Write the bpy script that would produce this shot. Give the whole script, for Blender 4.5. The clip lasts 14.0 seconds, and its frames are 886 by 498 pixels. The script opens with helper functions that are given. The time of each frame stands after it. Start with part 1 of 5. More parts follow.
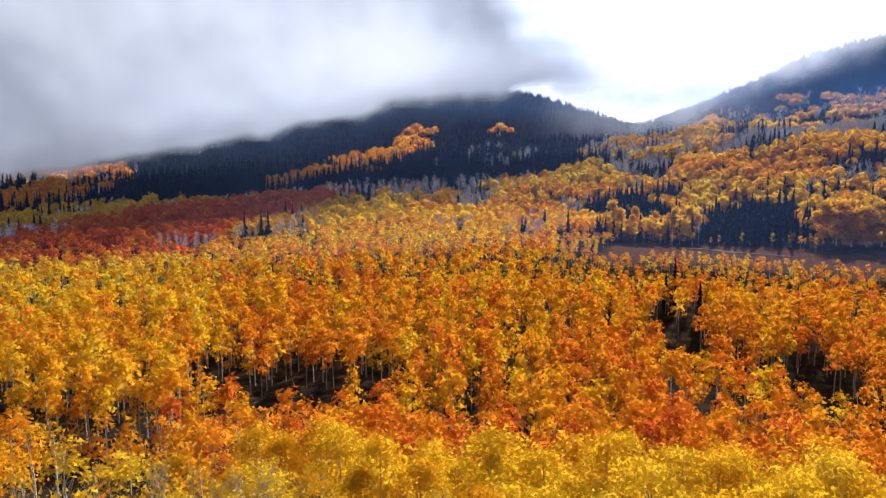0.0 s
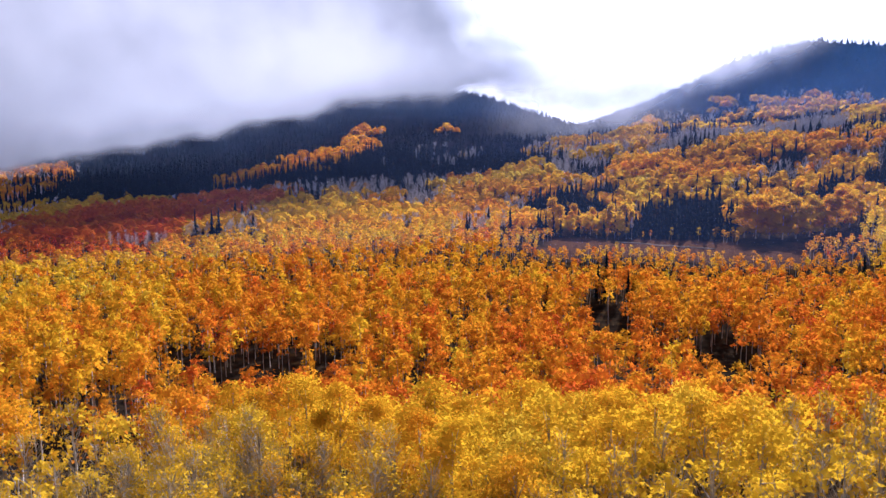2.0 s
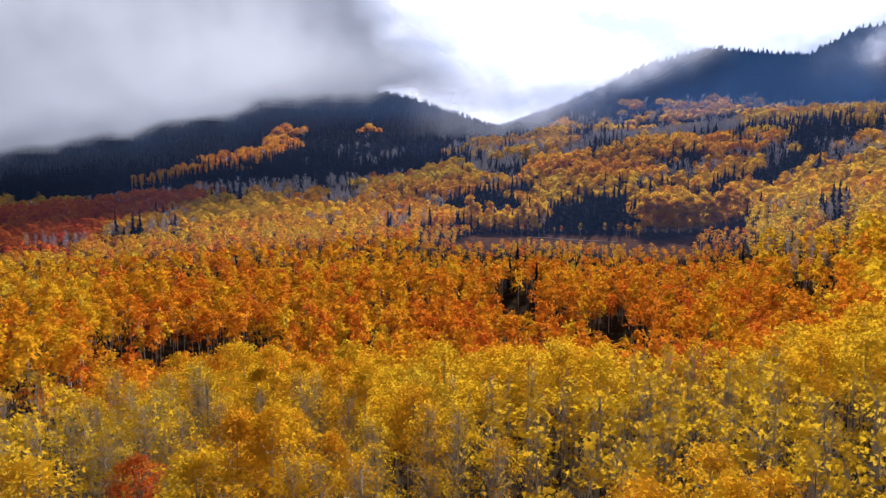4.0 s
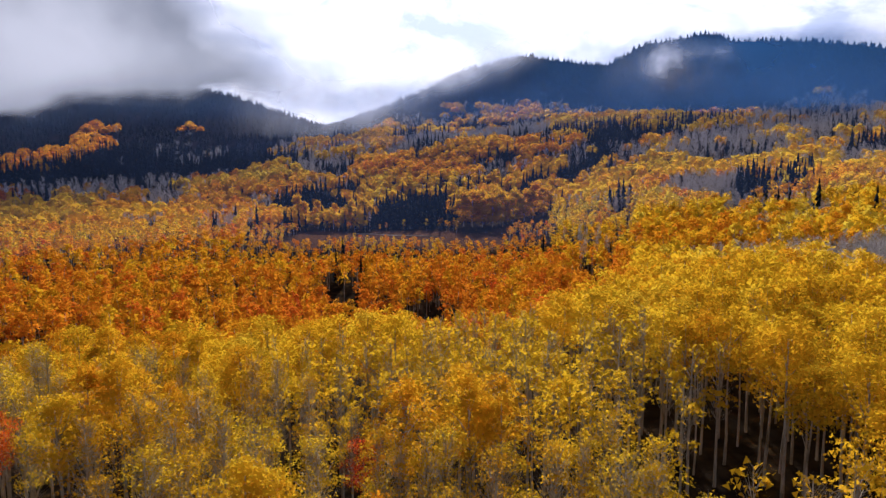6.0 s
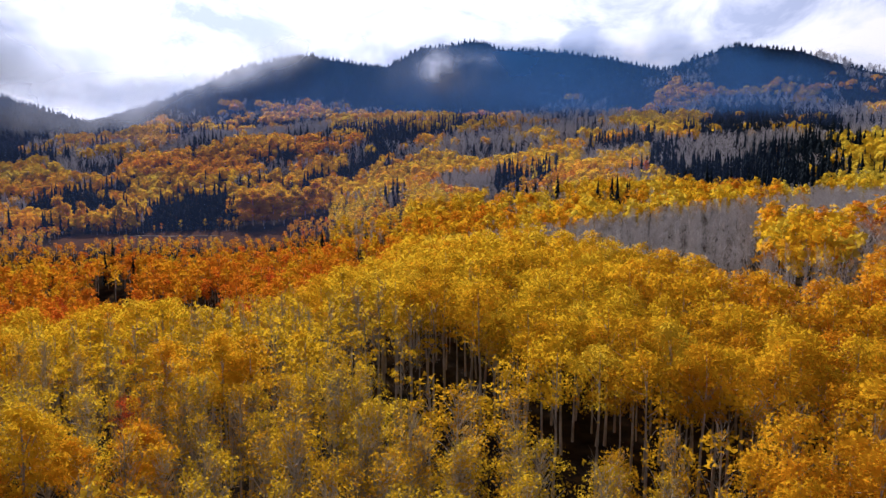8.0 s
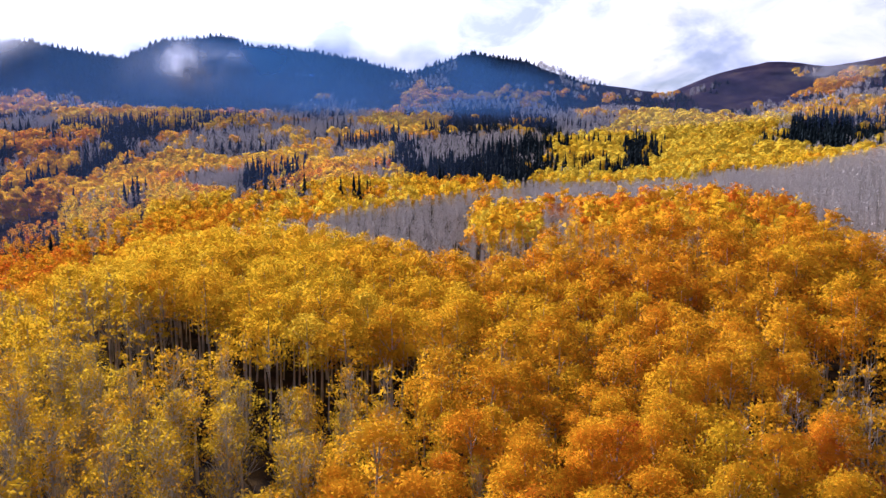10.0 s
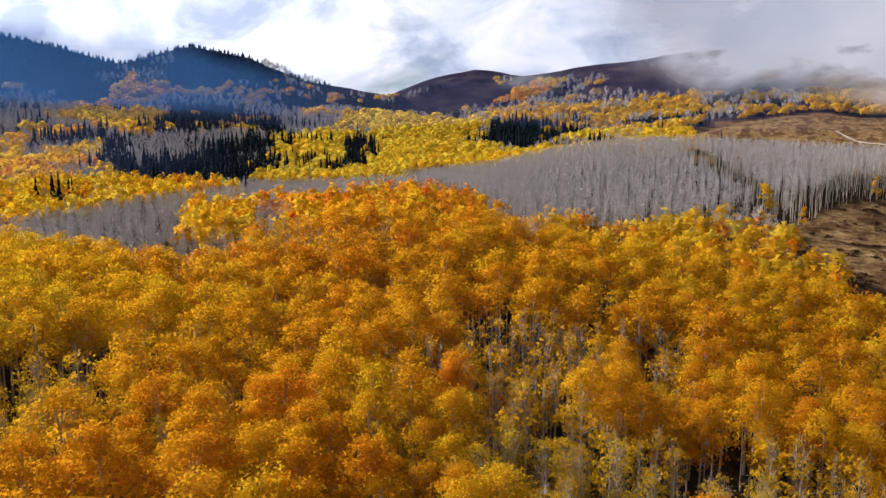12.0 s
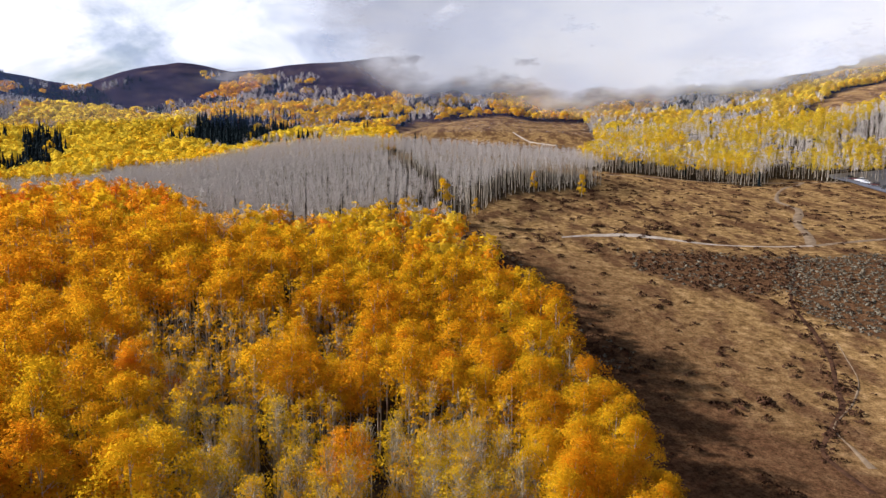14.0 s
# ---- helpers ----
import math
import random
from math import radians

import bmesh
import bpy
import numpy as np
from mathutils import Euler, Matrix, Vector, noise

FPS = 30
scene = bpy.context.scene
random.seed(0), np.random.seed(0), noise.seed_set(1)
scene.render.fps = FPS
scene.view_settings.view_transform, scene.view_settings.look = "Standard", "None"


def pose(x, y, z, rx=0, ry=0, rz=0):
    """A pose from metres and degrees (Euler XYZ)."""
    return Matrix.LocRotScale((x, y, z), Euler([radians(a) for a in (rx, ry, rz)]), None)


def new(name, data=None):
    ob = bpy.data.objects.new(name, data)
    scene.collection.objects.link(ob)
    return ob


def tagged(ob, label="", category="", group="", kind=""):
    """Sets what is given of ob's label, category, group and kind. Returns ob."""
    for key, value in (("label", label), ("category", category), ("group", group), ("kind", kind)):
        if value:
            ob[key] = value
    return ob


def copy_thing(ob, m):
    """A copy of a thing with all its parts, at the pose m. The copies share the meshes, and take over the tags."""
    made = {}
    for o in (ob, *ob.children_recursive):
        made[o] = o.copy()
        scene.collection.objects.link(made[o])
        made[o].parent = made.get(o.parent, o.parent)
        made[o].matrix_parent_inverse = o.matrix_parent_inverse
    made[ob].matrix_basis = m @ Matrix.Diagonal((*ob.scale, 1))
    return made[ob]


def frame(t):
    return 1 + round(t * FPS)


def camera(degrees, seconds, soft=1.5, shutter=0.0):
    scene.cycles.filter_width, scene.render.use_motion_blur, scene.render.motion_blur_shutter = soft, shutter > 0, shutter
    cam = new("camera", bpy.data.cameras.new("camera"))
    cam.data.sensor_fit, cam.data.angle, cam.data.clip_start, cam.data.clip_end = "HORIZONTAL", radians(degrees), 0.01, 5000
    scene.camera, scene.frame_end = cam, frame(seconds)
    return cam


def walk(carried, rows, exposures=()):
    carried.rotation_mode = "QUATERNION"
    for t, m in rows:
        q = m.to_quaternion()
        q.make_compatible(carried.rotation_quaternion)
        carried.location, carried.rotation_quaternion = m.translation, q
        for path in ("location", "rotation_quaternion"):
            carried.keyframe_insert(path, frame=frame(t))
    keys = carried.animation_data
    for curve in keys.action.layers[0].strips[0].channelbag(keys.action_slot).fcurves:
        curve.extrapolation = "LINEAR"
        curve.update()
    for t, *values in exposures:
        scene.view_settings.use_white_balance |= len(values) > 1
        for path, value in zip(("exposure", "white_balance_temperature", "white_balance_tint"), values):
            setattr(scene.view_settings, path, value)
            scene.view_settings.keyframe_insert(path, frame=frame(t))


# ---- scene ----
# The drone flies level, backwards and in a slow arc, while it turns to the right.
cam = camera(64.5, 14.0, soft=1.4)
EXPOSURES = [(0, 0.86, 5850, 16), (0.8, 0.84, 5800, 19), (1.6, 0.81, 5520, 31), (2.4, 0.78, 5520, 31), (2.7, 0.62, 5900, 22), (4.8, 0.42, 5880, 21), (7, 0.20, 5850, 24),
             (9.5, 0.56, 5920, 22), (9.9, 0.72, 5650, 31), (10.2, 0.72, 5650, 31), (10.5, 0.46, 5930, 23), (11, 0.46, 6000, 18), (12.5, 0.53, 6080, 17), (14, 0.68, 6150, 17)]
PATH = [
    (0, -5.36, 29.08, 34.31, 82.95, -0.09, 11.66),
    (0.5, -4.73, 26.32, 34.34, 82.94, -0.08, 10.71),
    (1, -4.10, 23.53, 34.37, 82.93, -0.06, 9.74),
    (1.5, -3.46, 20.71, 34.38, 82.91, -0.03, 8.72),
    (2, -2.78, 17.85, 34.38, 82.89, -0.02, 7.45),
    (2.5, -2.11, 14.95, 34.38, 82.88, 0.00, 6.01),
    (5, 0.61, -1.20, 34.31, 82.90, -0.07, -4.29),
    (5.5, 0.85, -4.58, 34.28, 82.90, -0.09, -8.30),
    (6, 1.03, -7.98, 34.24, 82.91, -0.11, -12.40),
    (6.5, 1.11, -11.40, 34.20, 82.88, -0.06, -16.25),
    (7, 1.14, -14.81, 34.17, 82.88, -0.04, -20.39),
    (9.5, -1.51, -31.47, 34.30, 82.74, -0.07, -43.93),
    (10, -2.75, -34.42, 34.29, 82.73, -0.08, -48.78),
    (10.5, -4.12, -37.27, 34.29, 82.72, -0.09, -53.65),
    (11, -5.64, -39.98, 34.27, 82.68, -0.12, -58.70),
    (11.5, -7.35, -42.49, 34.26, 82.66, -0.15, -64.34),
    (12, -9.22, -44.81, 34.26, 82.64, -0.19, -70.16),
    (12.5, -11.23, -46.92, 34.27, 82.60, -0.20, -75.96),
    (13, -13.34, -48.85, 34.30, 82.58, -0.22, -81.78),
    (13.5, -15.54, -50.66, 34.34, 82.55, -0.24, -87.57),
    (14, -17.78, -52.40, 34.38, 82.53, -0.21, -92.55),
]
walk(cam, [(t, pose(*row)) for t, *row in PATH], EXPOSURES)

# ---- world and sun ----
SUN_BEARING, SUN_HEIGHT = 14.0, 29.0  # degrees clockwise from +y, degrees up


def sun_way():
    a, e = radians(SUN_BEARING), radians(SUN_HEIGHT)
    return Vector((math.sin(a) * math.cos(e), math.cos(a) * math.cos(e), math.sin(e)))


def link(tree, a, b):
    tree.links.new(a, b)


def node(tree, kind, **values):
    n = tree.nodes.new(kind)
    for key, value in values.items():
        n.inputs[key].default_value = value
    return n


def ramp(tree, source, stops, mode="LINEAR"):
    n = tree.nodes.new("ShaderNodeValToRGB")
    n.color_ramp.interpolation = mode
    while len(n.color_ramp.elements) < len(stops):
        n.color_ramp.elements.new(0.5)
    for e, (at, colour) in zip(n.color_ramp.elements, stops):
        e.position, e.color = at, (*colour, 1) if len(colour) == 3 else colour
    link(tree, source, n.inputs[0])
    return n.outputs[0]


def maths(tree, op, a, b=None, c=None, clamp=False):
    n = tree.nodes.new("ShaderNodeMath")
    n.operation, n.use_clamp = op, clamp
    for i, v in enumerate((a, b, c)):
        if v is None:
            continue
        if isinstance(v, (int, float)):
            n.inputs[i].default_value = v
        else:
            link(tree, v, n.inputs[i])
    return n.outputs[0]


def mixed(tree, fac, a, b, mode="MIX"):
    n = tree.nodes.new("ShaderNodeMix")
    n.data_type, n.blend_type = "RGBA", mode
    for i, v in ((0, fac), (6, a), (7, b)):
        if isinstance(v, (int, float)):
            n.inputs[i].default_value = v
        elif isinstance(v, tuple):
            n.inputs[i].default_value = (*v, 1)
        else:
            link(tree, v, n.inputs[i])
    return n.outputs[2]


def build_world():
    """A Nishita sky, most of it behind broken cloud that is brightest towards the sun."""
    world = bpy.data.worlds.new("sky")
    world.use_nodes = True
    t = world.node_tree
    t.nodes.clear()
    out, back = t.nodes.new("ShaderNodeOutputWorld"), t.nodes.new("ShaderNodeBackground")
    sky = t.nodes.new("ShaderNodeTexSky")
    sky.sky_type, sky.sun_disc = "NISHITA", False
    sky.sun_elevation, sky.sun_rotation = radians(SUN_HEIGHT), radians(SUN_BEARING)
    blue = mixed(t, 1.0, sky.outputs[0], (0.07, 0.07, 0.07), "MULTIPLY")
    way = t.nodes.new("ShaderNodeTexCoord").outputs["Generated"]
    flat = t.nodes.new("ShaderNodeMapping")
    flat.inputs["Scale"].default_value = (1, 1, 1.7)
    flat.inputs["Location"].default_value = (0.35, 0.1, 0.2)
    link(t, way, flat.inputs[0])
    big = node(t, "ShaderNodeTexNoise", Scale=3.2, Detail=8, Roughness=0.58, Distortion=0.35)
    link(t, flat.outputs[0], big.inputs[0])
    small = node(t, "ShaderNodeTexNoise", Scale=7.5, Detail=8, Roughness=0.6, Distortion=0.5)
    link(t, flat.outputs[0], small.inputs[0])
    near_sun = t.nodes.new("ShaderNodeVectorMath")
    near_sun.operation = "DOT_PRODUCT"
    near_sun.inputs[1].default_value = sun_way()
    link(t, way, near_sun.inputs[0])
    glow = maths(t, "POWER", maths(t, "MAXIMUM", near_sun.outputs["Value"], 0.0), 4.0)
    billow = ramp(t, small.outputs[0], [(0.36, (0.46, 0.53, 0.66)), (0.52, (0.82, 0.87, 0.95)), (0.62, (1.0, 1.0, 1.0))])
    lift = maths(t, "MULTIPLY_ADD", glow, 1.3, 0.86)
    rgb = t.nodes.new("ShaderNodeCombineColor")
    for i in range(3):
        link(t, lift, rgb.inputs[i])
    cloud = mixed(t, 1.0, billow, rgb.outputs[0], "MULTIPLY")
    height = t.nodes.new("ShaderNodeSeparateXYZ")
    link(t, way, height.inputs[0])
    thin = maths(t, "MULTIPLY_ADD", ramp(t, height.outputs[2], [(0.36, (0, 0, 0)), (0.62, (1, 1, 1))]), 0.22, 0.0)
    high = ramp(t, height.outputs[2], [(0.22, (1.05, 1.05, 1.05)), (0.38, (0.75, 0.75, 0.75)), (0.6, (0.32, 0.34, 0.38))])
    cloud = mixed(t, 1.0, cloud, high, "MULTIPLY")
    cover = ramp(t, maths(t, "SUBTRACT", big.outputs[0], thin), [(0.30, (0, 0, 0)), (0.42, (1, 1, 1))])
    link(t, mixed(t, cover, blue, cloud), back.inputs[0])
    back.inputs[1].default_value = 0.72
    link(t, back.outputs[0], out.inputs[0])
    scene.world = world


build_world()
sun_lamp = bpy.data.lights.new("sun", "SUN")
sun_lamp.energy, sun_lamp.angle, sun_lamp.color = 5.0, radians(1.5), (1.0, 0.96, 0.90)
sun = new("sun", sun_lamp)
sun.matrix_world = Matrix.Translation((0, 0, 300)) @ sun_way().to_track_quat("Z", "Y").to_matrix().to_4x4()

# ---- the lie of the land ----
HUB = (0.0, -17.0)  # bearings and distances are taken from here
EYE = 34.3
RINGS = (0, 40, 80, 130, 200, 300, 400, 550, 750)
# ground heights by bearing (degrees clockwise from +y) at those distances
LAND = {
    -70: (4, 3, 0, -4, -8, -8, -5, 5, 10),
    -45: (4, 4, 1, -4, -8, -8, -5, 6, 12),
    -30: (4, 5, 5, -6, -9, -5, -1, 12, 30),
    -15: (4, 5, 5.5, -9, -10, -2, 3, 25, 60),
    0: (4, 5, 5.5, -9, -11, 1, 3, 30, 58),
    15: (4, 6, 6.5, -7, -11, 0, 4, 42, 78),
    22: (4, 6, 7, 0, -8, 4, 14, 50, 85),
    30: (4, 6, 7.5, 7, -2, 10, 26, 58, 92),
    37: (4, 6, 7, 9.5, 4, 15, 29, 57, 92),
    45: (4, 5, 6, 7.5, 9, 20, 31, 56, 92),
    60: (4, 4, 4, 9, 13, 14, 27, 52, 84),
    75: (4, 2, 3, 13.5, 16.5, 18, 28, 50, 78),
    90: (4, 1, 2, 9, 14, 33, 37, 50, 86),
    105: (4, 0, -2, 4, 14.5, 27, 33, 51, 92),
    120: (4, -1, -5, -2, 9, 18, 26, 55, 92),
    140: (4, -2, -7, -5, 2, 11, 20, 70, 125),
    200: (4, -2, -6, -6, -3, 2, 8, 25, 60),
    250: (4, 1, -3, -6, -6, -3, 2, 12, 30),
}
# height of the mountain skyline above the eye's level, in degrees, by bearing
SKYLINE = ((-70, -1.2), (-44, -1.1), (-38, -0.5), (-33, 0.8), (-28, 2.4), (-14, 6.2), (-4, 4.9), (3, 2.6), (7, 3.9), (14, 7.0), (18.6, 8.2),
           (25.2, 7.3), (26.5, 8.1), (27.8, 8.95), (29.6, 8.9), (31.8, 9.45), (33, 9.3), (34.2, 8.7), (37, 8.7), (42, 8.0), (46.5, 6.8), (51.5, 8.5), (56, 7.8), (60.5, 6.1), (67, 5.1), (70.5, 6.5), (74, 7.1),
           (78, 6.6), (82, 7.2), (92, 8.1), (104, 7.6), (114, 5.2), (122, 6.0), (132, 7.4), (150, 9.0), (200, 4.0), (250, 0.5))
CREST = 1000.0


def hashed(i, j, seed):
    h = np.sin(i * 127.1 + j * 311.7 + seed * 74.7) * 43758.5453
    return h - np.floor(h)


def ripple(x, y, size, seed=0):
    """Smooth value noise, 0 to 1, with cells of that size in metres."""
    x, y = np.asarray(x, float) / size, np.asarray(y, float) / size
    i, j = np.floor(x), np.floor(y)
    u, v = x - i, y - j
    u, v = u * u * (3 - 2 * u), v * v * (3 - 2 * v)
    a, b = hashed(i, j, seed), hashed(i + 1, j, seed)
    c, d = hashed(i, j + 1, seed), hashed(i + 1, j + 1, seed)
    return (a * (1 - u) + b * u) * (1 - v) + (c * (1 - u) + d * u) * v


def rough(x, y, size, seed=0):
    return (ripple(x, y, size, seed) * 0.55 + ripple(x, y, size / 2.1, seed + 7) * 0.28 + ripple(x, y, size / 4.3, seed + 13) * 0.17) - 0.5


STEP, REACH = 12.0, 110  # radial table: 12 m steps


def land_table():
    """Heights on a grid of bearing (1 degree) and distance (12 m), smoothed."""
    bearings = np.arange(-90, 270)
    dist = np.arange(REACH) * STEP
    keys = sorted(LAND)
    keys3 = np.array([k - 360 for k in keys] + keys + [k + 360 for k in keys])
    rows = np.array([[np.interp(d, RINGS, LAND[k]) for d in dist] for k in keys])
    rows = np.vstack([rows] * 3)
    grid = np.array([np.interp(bearings, keys3, rows[:, n]) for n in range(REACH)]).T
    sa = np.array([a for a, _ in SKYLINE])
    se = np.array([e for _, e in SKYLINE])
    top = EYE + CREST * np.tan(np.radians(np.interp(bearings, np.r_[sa - 360, sa, sa + 360], np.r_[se, se, se])))
    rise = np.clip((dist - 750) / (CREST - 750), 0, 1)
    start = grid[:, [int(750 / STEP)]]
    grid = np.where(dist[None] > 750, start + (top[:, None] - start) * rise[None] ** 0.9, grid)
    behind = np.clip((dist - CREST) / 300, 0, 1)
    grid = grid - (behind ** 1.2)[None] * np.maximum(top[:, None] + 25, 20) * 0.6
    near = grid.copy()
    for _ in range(3):
        soft = (np.roll(near, 1, 0) + 2 * near + np.roll(near, -1, 0)) / 4
        soft = np.stack([(soft[:, max(n - 1, 0)] + 2 * soft[:, n] + soft[:, min(n + 1, REACH - 1)]) / 4 for n in range(REACH)], 1)
        near = np.where(dist[None] < 900, soft, near)
    for _ in range(6):
        wide = (np.roll(near, 2, 0) + near + np.roll(near, -2, 0)) / 3
        near = np.where(dist[None] < 700, wide, near)
    near[:, 0] = near[:, 0].mean()
    return near


TABLE = land_table()


def polar(x, y):
    x, y = np.asarray(x, float) - HUB[0], np.asarray(y, float) - HUB[1]
    return (np.degrees(np.arctan2(x, y)) + 90) % 360 - 90, np.hypot(x, y)


def place(bearing, dist):
    a = np.radians(bearing)
    return HUB[0] + np.sin(a) * dist, HUB[1] + np.cos(a) * dist


def ground(x, y):
    """Height of the ground."""
    a, d = polar(x, y)
    u, v = a + 90, np.minimum(d / STEP, REACH - 1.001)
    i, j = np.floor(u).astype(int) % 360, np.floor(v).astype(int)
    fu, fv = u - np.floor(u), v - j
    k = (i + 1) % 360
    z = (TABLE[i, j] * (1 - fu) + TABLE[k, j] * fu) * (1 - fv) + (TABLE[i, j + 1] * (1 - fu) + TABLE[k, j + 1] * fu) * fv
    hill = np.clip((d - 250) / 500, 0, 1)
    z = z + rough(x, y, 34, 3) * (0.8 + 5 * hill * np.clip((1100 - d) / 200, 0, 1)) + rough(x, y, 120, 5) * 25 * hill * np.clip((960 - d) / 120, 0.25, 1)
    far = np.clip((d - 1300) / 1200, 0, 1)
    return z * (1 - far) + far * (-24 + 10 * ripple(x, y, 900, 4))

# ---- materials ----
def material(name):
    m = bpy.data.materials.new(name)
    m.use_nodes = True
    t = m.node_tree
    t.nodes.clear()
    return m, t, t.nodes.new("ShaderNodeOutputMaterial")


def world_noise(t, scale, detail=3.0, rough_=0.55, stretch=None):
    where = t.nodes.new("ShaderNodeNewGeometry").outputs["Position"]
    if stretch:
        mp = t.nodes.new("ShaderNodeMapping")
        mp.inputs["Scale"].default_value = stretch
        link(t, where, mp.inputs[0])
        where = mp.outputs[0]
    n = node(t, "ShaderNodeTexNoise", Scale=scale, Detail=detail, Roughness=rough_)
    link(t, where, n.inputs["Vector"])
    return n.outputs[0]


def attribute(t, name):
    n = t.nodes.new("ShaderNodeAttribute")
    n.attribute_name = name
    return n.outputs["Fac"]


def bumped(t, height, strength, distance):
    n = node(t, "ShaderNodeBump", Strength=strength, Distance=distance)
    link(t, height, n.inputs["Height"])
    return n.outputs[0]


LEAF_HUES = [(0.0, (0.736, 0.552, 0.0460)), (0.22, (0.773, 0.478, 0.0110)), (0.42, (0.754, 0.336, 0.0083)), (0.64, (0.718, 0.198, 0.0110)),
             (0.84, (0.589, 0.092, 0.0166)), (1.0, (0.570, 0.046, 0.0166))]


def leaf_material(name, hue=None):
    """Autumn leaves. hue: the middle hue of single trees, which differ at random; without it, an attribute of the mesh gives the hue."""
    m, t, out = material(name)
    if hue is None:
        value = attribute(t, "hue")
    else:
        value = maths(t, "MULTIPLY_ADD", t.nodes.new("ShaderNodeObjectInfo").outputs["Random"], 0.18, hue - 0.09)
    value = maths(t, "ADD", value, maths(t, "MULTIPLY_ADD", world_noise(t, 1.6, 2), 0.18, -0.09), clamp=True)
    colour = ramp(t, value, LEAF_HUES)
    tone = ramp(t, world_noise(t, 5.0, 2), [(0.3, (0.90, 0.88, 0.86)), (0.7, (1.04, 1.04, 1.04))])
    colour = mixed(t, 1.0, colour, tone, "MULTIPLY")
    face, back, both = t.nodes.new("ShaderNodeBsdfPrincipled"), t.nodes.new("ShaderNodeBsdfTranslucent"), t.nodes.new("ShaderNodeMixShader")
    face.inputs["Roughness"].default_value = 0.55
    face.inputs["Specular IOR Level"].default_value = 0.0
    both.inputs[0].default_value = 0.68
    link(t, colour, face.inputs["Base Color"])
    link(t, colour, back.inputs[0])
    link(t, face.outputs[0], both.inputs[1])
    link(t, back.outputs[0], both.inputs[2])
    # a spray of leaves lets light between them
    gaps, spray = t.nodes.new("ShaderNodeBsdfTransparent"), t.nodes.new("ShaderNodeMixShader")
    spray.inputs[0].default_value = 0.60
    link(t, gaps.outputs[0], spray.inputs[1])
    link(t, both.outputs[0], spray.inputs[2])
    link(t, spray.outputs[0], out.inputs[0])
    return m


def plain(name, stops, scale, roughness=0.85, bump=0.0, stretch=None, metal=0.0, fine=None):
    """A mottled surface: a ramp over noise at one scale, darkened and lightened by noise at a finer one."""
    m, t, out = material(name)
    base = world_noise(t, scale, 4, 0.6, stretch)
    colour = ramp(t, base, stops)
    grain = world_noise(t, fine or scale * 7, 3)
    colour = mixed(t, 1.0, colour, ramp(t, grain, [(0.25, (0.72, 0.72, 0.72)), (0.75, (1.15, 1.15, 1.15))]), "MULTIPLY")
    s = t.nodes.new("ShaderNodeBsdfPrincipled")
    s.inputs["Roughness"].default_value, s.inputs["Metallic"].default_value = roughness, metal
    s.inputs["Specular IOR Level"].default_value = 0.25 if roughness < 0.7 else 0.02
    link(t, colour, s.inputs["Base Color"])
    if bump:
        link(t, bumped(t, grain, 0.6, bump), s.inputs["Normal"])
    link(t, s.outputs[0], out.inputs[0])
    return m


def ground_material():
    """Leaf litter under the trees, dry grass and low red brush in the meadows, dark heath on the mountains."""
    m, t, out = material("ground")
    # Litter is coloured extra dark to deepen the shade between crowns.
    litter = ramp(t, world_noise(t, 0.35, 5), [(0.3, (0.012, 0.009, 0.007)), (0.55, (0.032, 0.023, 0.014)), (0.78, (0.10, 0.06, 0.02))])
    dry = ramp(t, world_noise(t, 0.5, 6, 0.62), [(0.32, (0.115, 0.066, 0.025)), (0.5, (0.28, 0.168, 0.064)), (0.68, (0.48, 0.31, 0.14))])
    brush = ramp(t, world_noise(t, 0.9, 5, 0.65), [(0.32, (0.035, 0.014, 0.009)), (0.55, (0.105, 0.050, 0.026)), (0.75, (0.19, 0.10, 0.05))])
    tufts = ramp(t, world_noise(t, 2.6, 4, 0.7), [(0.34, (0.48, 0.45, 0.43)), (0.55, (1.05, 1.05, 1.05))])
    rows = ramp(t, world_noise(t, 0.065, 4, 0.6, (1.0, 2.2, 1.0)), [(0.45, (0, 0, 0)), (0.59, (1, 1, 1))])
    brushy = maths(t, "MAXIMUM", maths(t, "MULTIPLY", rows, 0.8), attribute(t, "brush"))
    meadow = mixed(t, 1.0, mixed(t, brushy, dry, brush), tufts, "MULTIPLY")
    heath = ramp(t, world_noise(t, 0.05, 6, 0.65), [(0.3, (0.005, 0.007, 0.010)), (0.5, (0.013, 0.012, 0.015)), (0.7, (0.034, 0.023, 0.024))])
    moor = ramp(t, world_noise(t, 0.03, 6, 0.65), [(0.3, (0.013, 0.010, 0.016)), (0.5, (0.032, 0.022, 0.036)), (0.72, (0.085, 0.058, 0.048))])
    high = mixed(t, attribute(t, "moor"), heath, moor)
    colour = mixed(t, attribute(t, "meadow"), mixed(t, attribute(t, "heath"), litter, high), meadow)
    s = t.nodes.new("ShaderNodeBsdfPrincipled")
    s.inputs["Roughness"].default_value = 0.95
    s.inputs["Specular IOR Level"].default_value = 0.0
    link(t, colour, s.inputs["Base Color"])
    link(t, bumped(t, world_noise(t, 1.6, 5, 0.65), 0.8, 0.25), s.inputs["Normal"])
    link(t, s.outputs[0], out.inputs[0])
    return m


